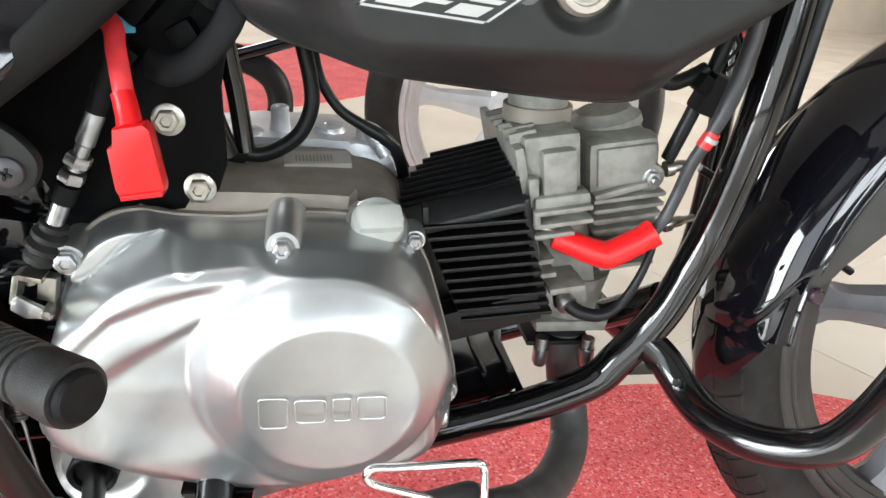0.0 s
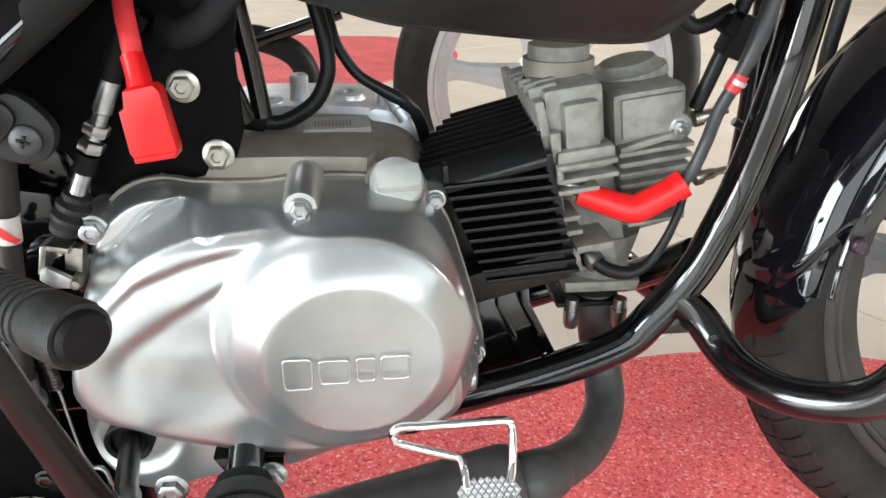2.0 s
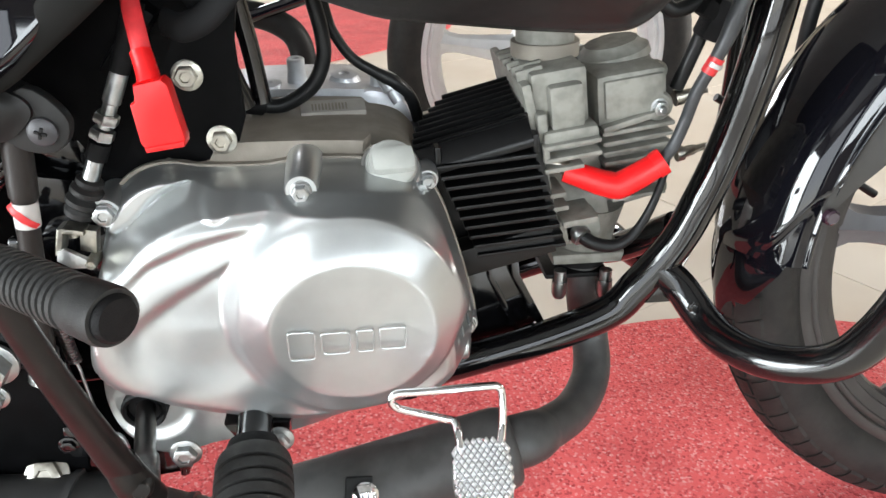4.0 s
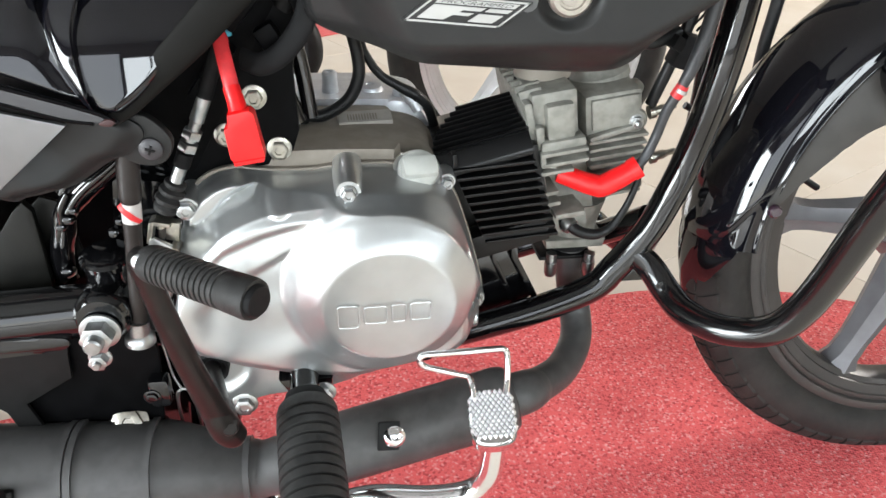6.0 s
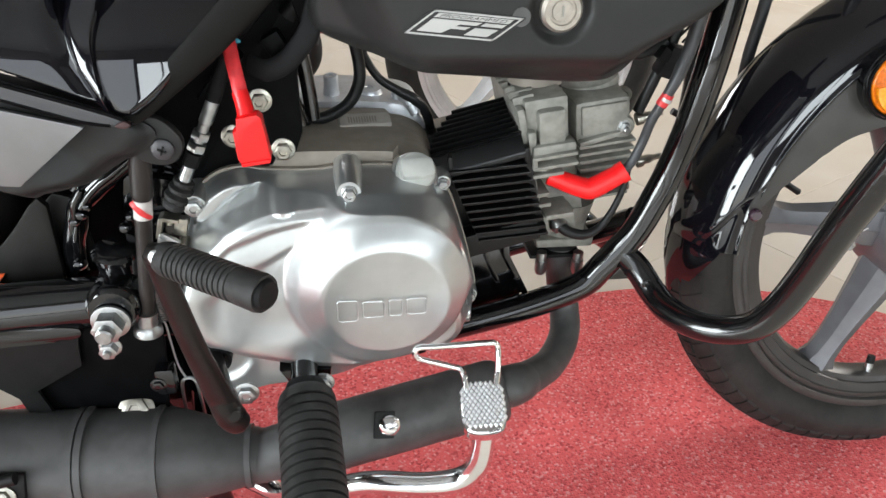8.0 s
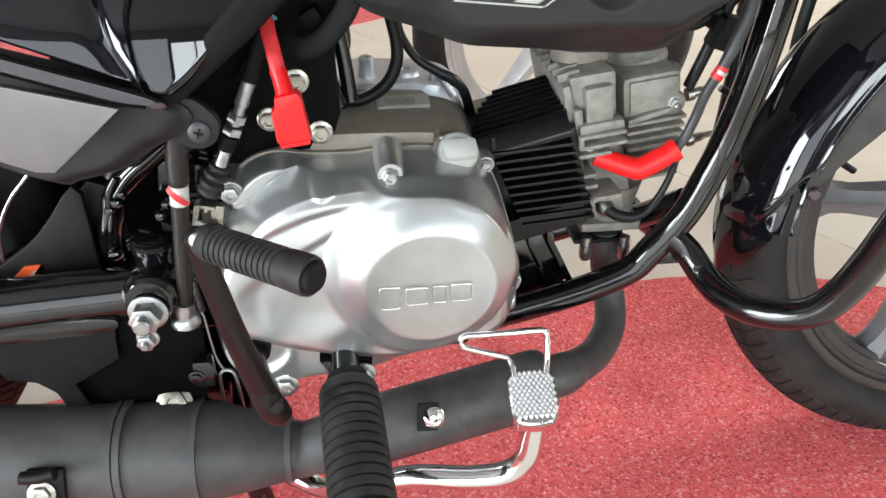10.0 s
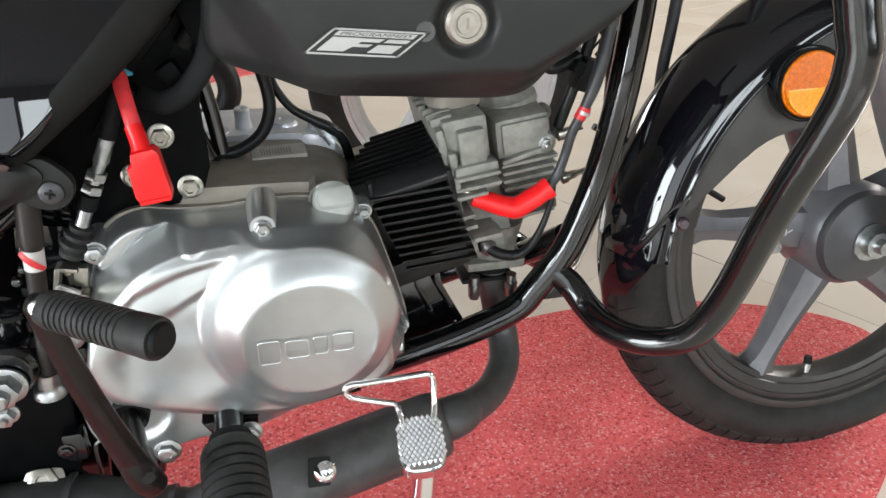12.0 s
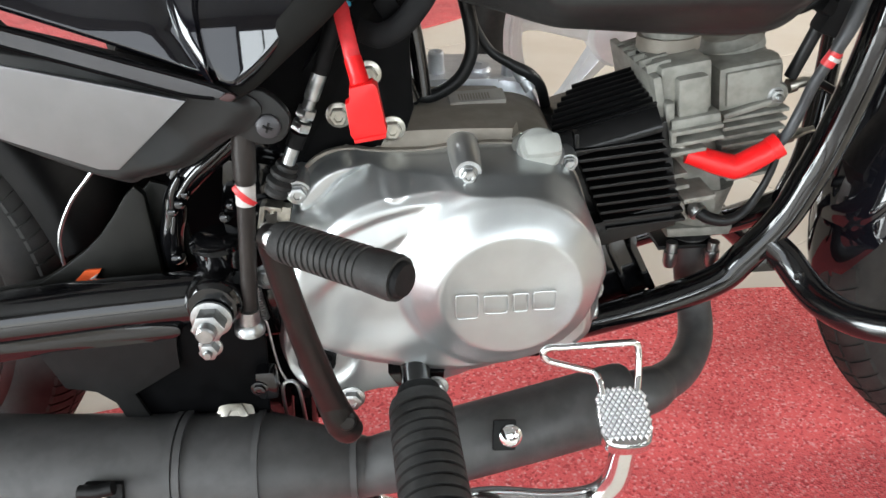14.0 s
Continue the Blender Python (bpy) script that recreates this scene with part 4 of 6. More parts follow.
part("footrest_bolt", hexbolt((-0.112, 0.405, 0.279), BIKE_SIDE, 0.0082, 0.009), ZINC, peg)

# brake pedal
pad_m = pose(0.098, 0.3105, 0.3310, 20, -4, -4)
pedal = part("brake_pedal", tube([(0.101, 0.309, 0.326), (0.1015, 0.311, 0.290), (0.098, 0.313, 0.256), (0.083, 0.316, 0.2345), (0.050, 0.322, 0.2255), (0.0, 0.334, 0.2200), (-0.046, 0.350, 0.1950), (-0.084, 0.385, 0.1560), (-0.108, 0.404, 0.1490), (-0.130, 0.415, 0.1590), (-0.165, 0.44, 0.185)], [0.0085, 0.0098, 0.0112, 0.0112, 0.0108, 0.0105, 0.0105, 0.0105, 0.0105, 0.0105, 0.0105], 24, 8), CHROME, bike, "chromed rear brake pedal with a knurled pad")
pb = bmesh.new()
outline = [(-0.0195, -0.018), (-0.021, 0.004), (-0.0165, 0.0195), (0.0, 0.0225), (0.0165, 0.0195), (0.0205, 0.004), (0.0185, -0.018), (0.011, -0.027), (-0.011, -0.027)]
pp = spline([Vector((x, y, 0)) for x, y in outline], 5, True)
f = pb.faces.new([pb.verts.new((p.x * 0.94, p.y * 0.97, -0.015)) for p in pp])
ex = bmesh.ops.extrude_face_region(pb, geom=[f])
for v in ex["geom"]:
    if isinstance(v, bmesh.types.BMVert):
        v.co.z = 0.0
bmesh.ops.bevel(pb, geom=[e for e in pb.edges if abs(e.verts[0].co.z - e.verts[1].co.z) < 1e-7], offset=0.0022, segments=3, affect="EDGES")
pb.transform(pad_m)
pad = part("pedal_pad", pb, CHROME, pedal, "chromed pedal pad")
kn = bmesh.new()
step = 0.0043
row = step * 0.74
for i in range(-6, 7):
    for j in range(-9, 10):
        x, y = (i + 0.5 * (j % 2)) * step, j * row
        if (x / 0.0188) ** 4 + ((y + 0.001) / 0.0215) ** 4 > 0.90 or y < -0.0200:
            continue
        h, w = step * 0.49, row * 0.98
        base = [kn.verts.new(pad_m @ Vector((x + a * h, y + b * w, -0.0003))) for a, b in ((1, 0), (0, 1), (-1, 0), (0, -1))]
        mid = [kn.verts.new(pad_m @ Vector((x + a * h * 0.34, y + b * w * 0.34, 0.0017))) for a, b in ((1, 0), (0, 1), (-1, 0), (0, -1))]
        for k in range(4):
            kn.faces.new((base[k], base[(k + 1) % 4], mid[(k + 1) % 4], mid[k]))
        kn.faces.new(mid)
tagged(part("knurling", kn, KNURL, pedal, "diamond knurling", 20), kind="stuff")
part("pedal_loop", tube([(0.0855, 0.326, 0.335), (0.0850, 0.335, 0.342), (0.0835, 0.345, 0.3415), (0.0760, 0.346, 0.3440), (0.0520, 0.346, 0.3530), (0.0455, 0.346, 0.3565), (0.0425, 0.346, 0.3625), (0.0470, 0.346, 0.3675), (0.060, 0.346, 0.3675), (0.104, 0.345, 0.3690), (0.1125, 0.345, 0.3680), (0.1155, 0.344, 0.3620), (0.1150, 0.336, 0.345), (0.1120, 0.326, 0.335)], 0.0027, 12, 6), CHROME, pedal, "bent chrome wire toe guard")

# ---- covers ----
AIR = [(-0.032, 0.640), (-0.0295, 0.624), (-0.022, 0.612), (-0.006, 0.6025), (0.033, 0.5955), (0.080, 0.5895), (0.135, 0.5840), (0.180, 0.5820), (0.203, 0.587), (0.222, 0.606), (0.252, 0.645), (0.300, 0.720), (0.27, 0.77), (0.16, 0.79), (0.05, 0.785), (-0.008, 0.72), (-0.024, 0.68)]


def air_y(x, z, f):
    # flat face, a rolled lower edge and a canted rear corner
    low = 0.6125 + 0.010 * smooth(0.05, -0.02, x) + 0.55 * max(0.0, x - 0.185)
    y = 0.346 + 0.042 * smooth(0.006, -0.028, z - low)
    rear = 0.034 - 0.55 * (z - 0.632)
    y += 0.030 * smooth(0.0, 0.040, rear - x) + 0.02 * smooth(0.02, 0.07, rear - x)
    y += 0.010 * smooth(0.65, 0.75, z)
    rr = math.hypot(x - 0.1385, z - 0.6475)
    y += 0.006 * smooth(0.024, 0.016, rr)
    return y + 0.012 * smooth(0.94, 1.0, f) ** 2


air = part("air_cover", shell(AIR, air_y, 0.46, (0.13, 0.68), 9, 80, 0.7), PLASTIC, bike, "matt dark grey plastic side cover", 60)
# black slab added behind the cover to stand for the shade there
part("cover_shade_filler", slab([(x * 0.97 + 0.004, z * 0.97 + 0.024) for x, z in AIR], 0.46, 0.60, 0.002, 4), RUBBER, air)
part("cover_lock", lathe((0.1385, 0.353, 0.6475), BIKE_SIDE, [(0, 0), (0, 0.0145), (0.006, 0.0145), (0.0085, 0.0125), (0.0085, 0.0095), (0.0070, 0.009), (0.0070, 0)], 36), LOCK, air, "satin metal cover lock")
part("lock_barrel", lathe((0.1385, 0.3462, 0.6475), BIKE_SIDE, [(0, 0), (0, 0.0075), (0.0012, 0.0070), (0.0014, 0)], 28), LOCK, air)
part("key_slot", block((0.1385, 0.3446, 0.6475), (0.0016, 0.0006, 0.007), 0.0), HEAD, air)


def decal(name, corners, y, material, bm=None):
    """A thin raised patch through corners given as x and z."""
    return part(name, slab(corners, y - 0.0005, y + 0.0008, 0.0), material, air)


def badge_at(u, v):
    """Badge plane: u along its length from 0 to 1, v up from 0 to 1."""
    bl, br, tl = Vector((0.0305, 0.6325)), Vector((0.0905, 0.6270)), Vector((0.0530, 0.6490))
    p = bl + (br - bl) * u + (tl - bl) * v
    return (p.x, p.y)


decal("badge_plate", [badge_at(a, b) for a, b in ((-0.03, 0.06), (0.0, 0), (0.98, 0), (1.03, 0.06), (1.03, 0.94), (1.0, 1.0), (0.02, 1.0), (-0.03, 0.94))], 0.3456, BADGE_DARK)
for a0, a1, b0, b1 in ((0.0, 1.0, 0.05, 0.11), (0.0, 1.0, 0.90, 0.96), (0.0, 0.025, 0.05, 0.95), (0.975, 1.0, 0.05, 0.95)):
    decal("badge_border", [badge_at(a0, b0), badge_at(a1, b0), badge_at(a1, b1), badge_at(a0, b1)], 0.3450, BADGE)
for pts in (((0.09, 0.18), (0.36, 0.18), (0.40, 0.36), (0.56, 0.36), (0.58, 0.46), (0.42, 0.46), (0.44, 0.54), (0.62, 0.54), (0.64, 0.66), (0.09, 0.66)),
            ((0.62, 0.18), (0.88, 0.18), (0.90, 0.46), (0.64, 0.46)), ((0.67, 0.54), (0.91, 0.54), (0.92, 0.66), (0.68, 0.66))):
    decal("badge_shape", [badge_at(a, b) for a, b in pts], 0.3449, BADGE)
decal("badge_strip", [badge_at(0.08, 0.71), badge_at(0.92, 0.71), badge_at(0.92, 0.87), badge_at(0.08, 0.87)], 0.3450, BADGE)
text = bpy.data.curves.new("lettering", "FONT")
text.body = "PROGRAMMED"
holder = bpy.data.objects.new("lettering", text)
flat = bpy.data.meshes.new_from_object(holder)
letters = bmesh.new()
letters.from_mesh(flat)
bpy.data.objects.remove(holder)
bpy.data.meshes.remove(flat)
xs, ys = [v.co.x for v in letters.verts], [v.co.y for v in letters.verts]
for v in letters.verts:
    x, z = badge_at(0.13 + 0.74 * (v.co.x - min(xs)) / (max(xs) - min(xs)), 0.735 + 0.115 * (v.co.y - min(ys)) / (max(ys) - min(ys)))
    v.co = Vector((x, 0.3443, z))
part("lettering", letters, BADGE_DARK, air)
decal("lacquer_mark", [(0.1105 + 0.0065 * math.cos(a * 0.52) + 0.0, 0.6435 + 0.0065 * math.sin(a * 0.52)) for a in range(12)], 0.3459, CLEARMARK)

# grey rear side panel with a dark strip, gloss panel above
LOWP = [(-0.52, 0.652), (-0.40, 0.628), (-0.291, 0.601), (-0.187, 0.569), (-0.156, 0.560), (-0.147, 0.549), (-0.158, 0.536), (-0.172, 0.530), (-0.195, 0.516), (-0.212, 0.513), (-0.228, 0.510), (-0.243, 0.508), (-0.289, 0.529), (-0.40, 0.588), (-0.52, 0.62)]


def low_y(x, z, f):
    front = smooth(-0.245, -0.20, x + 0.9 * (z - 0.54))
    return 0.366 + 0.012 * front + 0.008 * smooth(0.85, 1.0, f) ** 2


side = part("side_panel", shell(LOWP, low_y, 0.41, (-0.30, 0.575), 8, 40, 0.8), PLASTIC, bike, "dark grey plastic rear side panel with a silver-grey inlay")
part("panel_inlay", slab([(-0.50, 0.640), (-0.296, 0.592), (-0.188, 0.5640), (-0.240, 0.5200), (-0.252, 0.5210), (-0.310, 0.546), (-0.50, 0.636)], 0.3648, 0.369, 0.0008), GREYPANEL, side, "silver-grey painted inlay")
part("panel_strip", slab([(-0.52, 0.6830), (-0.40, 0.6485), (-0.286, 0.6125), (-0.226, 0.5922), (-0.170, 0.5730), (-0.1555, 0.5645), (-0.172, 0.5662), (-0.189, 0.5695), (-0.228, 0.5828), (-0.289, 0.6035), (-0.40, 0.6395), (-0.52, 0.6740)], 0.3630, 0.372, 0.0008), STRIP, side, "glossy dark grey trim strip")
for line in (((-0.52, 0.6835), (-0.40, 0.6490), (-0.286, 0.6130), (-0.226, 0.5927), (-0.170, 0.5735), (-0.156, 0.5655)), ((-0.52, 0.6735), (-0.40, 0.6390), (-0.289, 0.6030), (-0.228, 0.5823), (-0.189, 0.5690), (-0.170, 0.5655))):
    part("strip_joint", tube([(x, 0.3640, z) for x, z in line], 0.0016, 8, 6), BLACK_SHADED, side)
part("nose_mark", slab([(-0.1665, 0.5655), (-0.1605, 0.5690), (-0.1560, 0.5665), (-0.1600, 0.5635)], 0.3612, 0.3660, 0.0008, 3), PLUM_MARK, side, "small dull red moulding mark")
TOPP = [(-0.52, 0.690), (-0.40, 0.653), (-0.29, 0.617), (-0.195, 0.583), (-0.160, 0.568), (-0.145, 0.572), (-0.125, 0.588), (-0.104, 0.611), (-0.076, 0.638), (-0.041, 0.674), (0.014, 0.742), (-0.1, 0.80), (-0.3, 0.82), (-0.52, 0.80)]
FIN_LINE = ((0.560, 0.5735, 0.585, 0.604, 0.624, 0.642, 0.70), (-0.164, -0.170, -0.179, -0.190, -0.1955, -0.1975, -0.203))


def top_y(x, z, f):
    y = 0.360 + 0.026 * smooth(-0.165, -0.06, x) + 0.265 * max(0.0, z - 0.560) + (8.0 * min(0.030, max(0.0, z - 0.602)) ** 2 + 0.48 * max(0.0, z - 0.632)) * (0.22 + 0.78 * smooth(-0.300, -0.205, x))
    groove = x - float(np.interp(z, FIN_LINE[0], FIN_LINE[1]))
    y += 0.0045 * math.exp(-(groove / 0.0055) ** 2)
    return y + 0.012 * smooth(0.90, 1.0, f) ** 2


def fin_y(x, z, f):
    """The blade stands proud and turns towards the front."""
    return top_y(x, z, 0.0) - 0.0035 - 0.22 * (x + 0.186) + 0.0025 * smooth(0.80, 1.0, f)


top = part("body_panel", shell(TOPP, top_y, 0.42, (-0.20, 0.66), 9, 70, 0.8), GLOSS, bike, "gloss black moulded body panel", 60)
part("panel_edge", tube([(-0.163, 0.372, 0.563), (-0.150, 0.375, 0.573), (-0.132, 0.379, 0.590), (-0.106, 0.383, 0.613), (-0.078, 0.387, 0.640), (-0.043, 0.393, 0.676), (0.012, 0.40, 0.744)], [0.004, 0.007, 0.0095, 0.0115, 0.0125, 0.0125, 0.0125], 16, 6, flat=0.25, up=(0, 1, 0)), TRIM, top, "matt brown-black edge trim")
part("panel_fin", shell([(-0.203, 0.700), (-0.1965, 0.642), (-0.1945, 0.624), (-0.1885, 0.604), (-0.1770, 0.583), (-0.1690, 0.5735), (-0.1705, 0.584), (-0.1722, 0.600), (-0.1735, 0.620), (-0.1685, 0.642), (-0.155, 0.700)], fin_y, 0.385, (-0.181, 0.640), 6, 24, 0.8), GLOSS, top, "raised gloss black blade on the panel", 60)
bracket = part("panel_ear", slab([(-0.174, 0.541), (-0.160, 0.527), (-0.1435, 0.5235), (-0.1325, 0.531), (-0.1310, 0.546), (-0.150, 0.562)], 0.389, 0.398, 0.002, 4), PLASTIC, side, "plastic fixing ear")
part("panel_screw", lathe((-0.1445, 0.3885, 0.5370), BIKE_SIDE, [(0, 0), (0, 0.0086), (0.0016, 0.0082), (0.003, 0.0062), (0.0034, 0)], 28), DRUM, side, "cross-head fixing screw")
for r in (0, 90):
    part("screw_slot", block((-0.1445, 0.3848, 0.5370), (0.0068, 0.0014, 0.0015), 0.0, pose(0, 0, 0, 0, 20 + r, 0)), MATT, side)

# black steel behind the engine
gusset = part("frame_gusset", slab([(-0.150, 0.470), (-0.142, 0.500), (-0.110, 0.560), (-0.07, 0.63), (-0.035, 0.63), (-0.046, 0.57), (-0.045, 0.520), (-0.055, 0.492), (-0.10, 0.484)], 0.462, 0.468, 0.0015), BLACK_SHADED, bike, "black frame gusset plate")
for at, r in (((-0.0625, 0.455, 0.5045), 0.0068), ((-0.0785, 0.452, 0.5490), 0.0068), ((-0.1035, 0.455, 0.5175), 0.0068)):
    part("gusset_bolt", hexbolt((at[0], 0.462, at[2]), BIKE_SIDE, r, 0.0085, 1.5), ZINC_YELLOW, gusset)
part("frame_upright", tube([(-0.046, 0.480, 0.522), (-0.053, 0.478, 0.545), (-0.064, 0.474, 0.580), (-0.078, 0.470, 0.620), (-0.10, 0.468, 0.68)], 0.0095, 18, 6, flat=0.7), FRAME, bike, "black pressed steel frame upright")
part("frame_upright", tube([(-0.036, 0.49, 0.522), (-0.040, 0.488, 0.560), (-0.046, 0.485, 0.60), (-0.055, 0.48, 0.68)], 0.0065, 16, 6), FRAME, bike)
part("rubber_strap", tube([(-0.080, 0.432, 0.588), (-0.067, 0.422, 0.586), (-0.053, 0.42, 0.592), (-0.041, 0.42, 0.604), (-0.032, 0.42, 0.618), (-0.025, 0.424, 0.64), (-0.018, 0.43, 0.67)], 0.0085, 16, 8, flat=0.4, up=(0, 1, 0)), RUBBER, bike, "wide black rubber strap")
# box and wiring blocks get the shade behind the panel through their colour
box = part("battery_box", block((-0.145, 0.50, 0.62), (0.16, 0.08, 0.24), 0.01, pose(0, 0, 0, 0, 30, 0)), BLACK_SHADED, bike, "black battery box behind the side panel")
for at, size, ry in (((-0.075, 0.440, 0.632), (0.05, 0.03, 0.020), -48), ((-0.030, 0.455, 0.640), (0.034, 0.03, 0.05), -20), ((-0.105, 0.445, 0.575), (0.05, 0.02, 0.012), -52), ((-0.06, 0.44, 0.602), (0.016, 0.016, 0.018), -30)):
    part("wiring_block", block(at, size, 0.003, pose(0, 0, 0, 0, ry, 0)), BLACK_SHADED, box)
part("frame_rail", tube([(-0.20, 0.485, 0.50), (-0.14, 0.48, 0.555), (-0.08, 0.478, 0.612), (0.0, 0.48, 0.69)], 0.011, 16, 6), FRAME, bike, "gloss black frame rail")
part("frame_rail", tube([(-0.050, 0.455, 0.620), (-0.035, 0.452, 0.640), (0.0, 0.45, 0.69)], 0.008, 14, 5), MATT, bike)

# red battery lead tag
tag = part("red_cable_boot", slab([(-0.0870, 0.5650), (-0.0720, 0.5680), (-0.0690, 0.5650), (-0.0645, 0.5345), (-0.0655, 0.5310), (-0.0860, 0.5280), (-0.0888, 0.5330), (-0.0905, 0.5545), (-0.0878, 0.5560)], 0.3735, 0.3865, 0.0016), RED, bike, "bright red plastic terminal boot hanging on its lead")
part("boot_step", slab([(-0.0900, 0.5535), (-0.0862, 0.5545), (-0.0848, 0.5320), (-0.0882, 0.5335)], 0.3765, 0.3900, 0.0012), RED, tag)
part("boot_base", slab([(-0.0868, 0.5305), (-0.0650, 0.5338), (-0.0654, 0.5305), (-0.0862, 0.5275)], 0.3722, 0.3875, 0.0008), RED, tag)
part("boot_sleeve", tube([(-0.0800, 0.382, 0.5640), (-0.0815, 0.386, 0.5705), (-0.0842, 0.391, 0.5795)], [0.0066, 0.0062, 0.0060], 18, 5), RED, tag)
part("boot_strap", tube([(-0.0838, 0.392, 0.5770), (-0.0862, 0.398, 0.5880), (-0.0892, 0.406, 0.6005), (-0.0915, 0.414, 0.6085), (-0.099, 0.424, 0.6140)], [0.0056, 0.0055, 0.0055, 0.0056, 0.0056], 14, 6, flat=0.42, up=(0, 1, 0)), RED_TAPE, tag, "red tape tail")
part("cyan_tape", tube([(-0.104, 0.434, 0.6200), (-0.095, 0.433, 0.6215), (-0.0905, 0.433, 0.6140), (-0.0895, 0.434, 0.6040)], 0.0045, 12, 5, flat=0.45, up=(0, 1, 0)), CYAN, bike, "pale blue tape wrapped round a wire")

# clutch cable and lever
clutch = part("clutch_cable", tube([(-0.095, 0.436, 0.600), (-0.104, 0.435, 0.578), (-0.1115, 0.434, 0.5585)], 0.0062, 14, 6), RUBBER, bike, "black clutch cable with a zinc adjuster")
cd = Vector((-0.42, -0.02, -0.9)).normalized()
ca0 = Vector((-0.1105, 0.434, 0.5605))
part("cable_ferrule", lathe(ca0, cd, [(0, 0), (0, 0.0056), (0.022, 0.0056), (0.023, 0.0045), (0.04, 0.0045), (0.04, 0)], 20), ZINC, clutch)
for s in (0.030, 0.041):
    part("adjuster_nut", lathe(ca0 + cd * s, cd, [(0, 0), (0, 0.0070), (0.0012, 0.0078), (0.006, 0.0078), (0.0070, 0.0070), (0.0070, 0)], 6), ZINC, clutch)
part("cable_clip", lathe(ca0 + cd * 0.050, cd, [(0, 0), (0, 0.0068), (0.012, 0.0068), (0.012, 0)], 14), RUBBER, clutch)
part("adjuster_rod", lathe(ca0 + cd * 0.060, cd, [(0, 0), (0, 0.0052), (0.028, 0.0052), (0.028, 0)], 18), ZINC, clutch)
BA = Vector((-0.1425, 0.434, 0.4915))
bd = (Vector((-0.157, 0.433, 0.4635)) - BA).normalized()
part("cable_boot", lathe(BA, bd, [(0, 0), (0, 0.0060), (0.002, 0.0088), (0.005, 0.0088), (0.007, 0.0070), (0.009, 0.0105), (0.012, 0.0105), (0.0145, 0.0078), (0.017, 0.0112), (0.020, 0.0112), (0.0225, 0.0085), (0.025, 0.0100), (0.029, 0.0092), (0.031, 0)], 24), RIBBED, clutch, "black bellows boot")
yoke = part("lever_yoke", slab([(-0.1715, 0.4430), (-0.1665, 0.4620), (-0.1625, 0.4628), (-0.1635, 0.4575), (-0.1675, 0.4440)], 0.4190, 0.4330, 0.0008), ZINC_YELLOW, clutch, "yellowish plated fork on the release lever")
part("yoke_bridge", slab([(-0.1645, 0.4585), (-0.1640, 0.4626), (-0.1505, 0.4595), (-0.1510, 0.4560)], 0.4195, 0.4330, 0.0008), ZINC_YELLOW, yoke)
part("yoke_cheek", slab([(-0.1545, 0.4590), (-0.1440, 0.4570), (-0.1475, 0.4405), (-0.1575, 0.4435)], 0.4245, 0.4335, 0.0010), ZINC_YELLOW, yoke)
part("cable_nipple", lathe((-0.1605, 0.4285, 0.4580), (0.02, 0, -1), [(0, 0), (0, 0.0030), (0.006, 0.0030), (0.0065, 0)], 12), ZINC_YELLOW, yoke)
part("clutch_lever", slab([(-0.1700, 0.4405), (-0.1685, 0.4470), (-0.1640, 0.4492), (-0.1510, 0.4408), (-0.1525, 0.4340), (-0.1620, 0.4345)], 0.4160, 0.4200, 0.0008), ZINC, clutch, "zinc plated clutch release lever")
part("lever_pin", lathe((-0.1500, 0.4300, 0.4365), BIKE_SIDE, [(0, 0), (0, 0.0040), (0.013, 0.0040), (0.0145, 0.0030), (0.0130, 0.0018), (0.0130, 0)], 18), ZINC_YELLOW, clutch)

# hoses over the crankcase
vent = part("breather_hose", tube([(-0.052, 0.522, 0.514), (-0.043, 0.528, 0.509), (-0.026, 0.530, 0.508), (-0.004, 0.530, 0.521), (0.0065, 0.530, 0.541), (0.007, 0.530, 0.561), (0.001, 0.53, 0.59), (-0.006, 0.53, 0.62)], 0.0058, 16, 8), HOSE, bike, "black rubber breather hose")
part("hose_clip", tube([(-0.055, 0.521, 0.514), (-0.042, 0.528, 0.510)], 0.0092, 16, 3), RUBBER, vent)
part("hose_clip_ear", block((-0.0475, 0.520, 0.519), (0.012, 0.008, 0.010), 0.002), RUBBER, vent)
loom2 = part("generator_lead", tube([(0.004, 0.56, 0.60), (0.010, 0.56, 0.57), (0.015, 0.56, 0.555), (0.028, 0.56, 0.536), (0.046, 0.56, 0.524), (0.062, 0.562, 0.514), (0.075, 0.566, 0.500), (0.082, 0.570, 0.478)], [0.0042, 0.0042, 0.0042, 0.0042, 0.0046, 0.0062, 0.0052, 0.005], 14, 8), HOSE, bike, "black wiring lead over the crankcase")
part("lead_clamp", lathe((0.053, 0.566, 0.519), (0.5, -0.2, -0.85), [(0, 0), (0, 0.007), (0.012, 0.007), (0.013, 0.0055), (0.024, 0.0055), (0.024, 0)], 16), CASE_LIGHT, loom2)

# swing arm, pivot, brackets
swing = part("swing_arm", tube([(-0.190, 0.404, 0.396), (-0.23, 0.404, 0.3925), (-0.30, 0.404, 0.3875), (-0.38, 0.404, 0.3805), (-0.72, 0.404, 0.350)], [0.019, 0.0215, 0.0228, 0.023, 0.023], 26, 8, flat=1.05, up=(0, 0, 1)), FRAME, bike, "gloss black tubular swing arm")
part("arm_underplate", slab([(-0.420, 0.353), (-0.330, 0.3640), (-0.276, 0.3680), (-0.243, 0.3700), (-0.234, 0.3760), (-0.240, 0.3830), (-0.275, 0.3840), (-0.330, 0.3790), (-0.420, 0.3680)], 0.3805, 0.3920, 0.0030, 4), FRAME, swing, "black pressed plate along the underside of the arm")
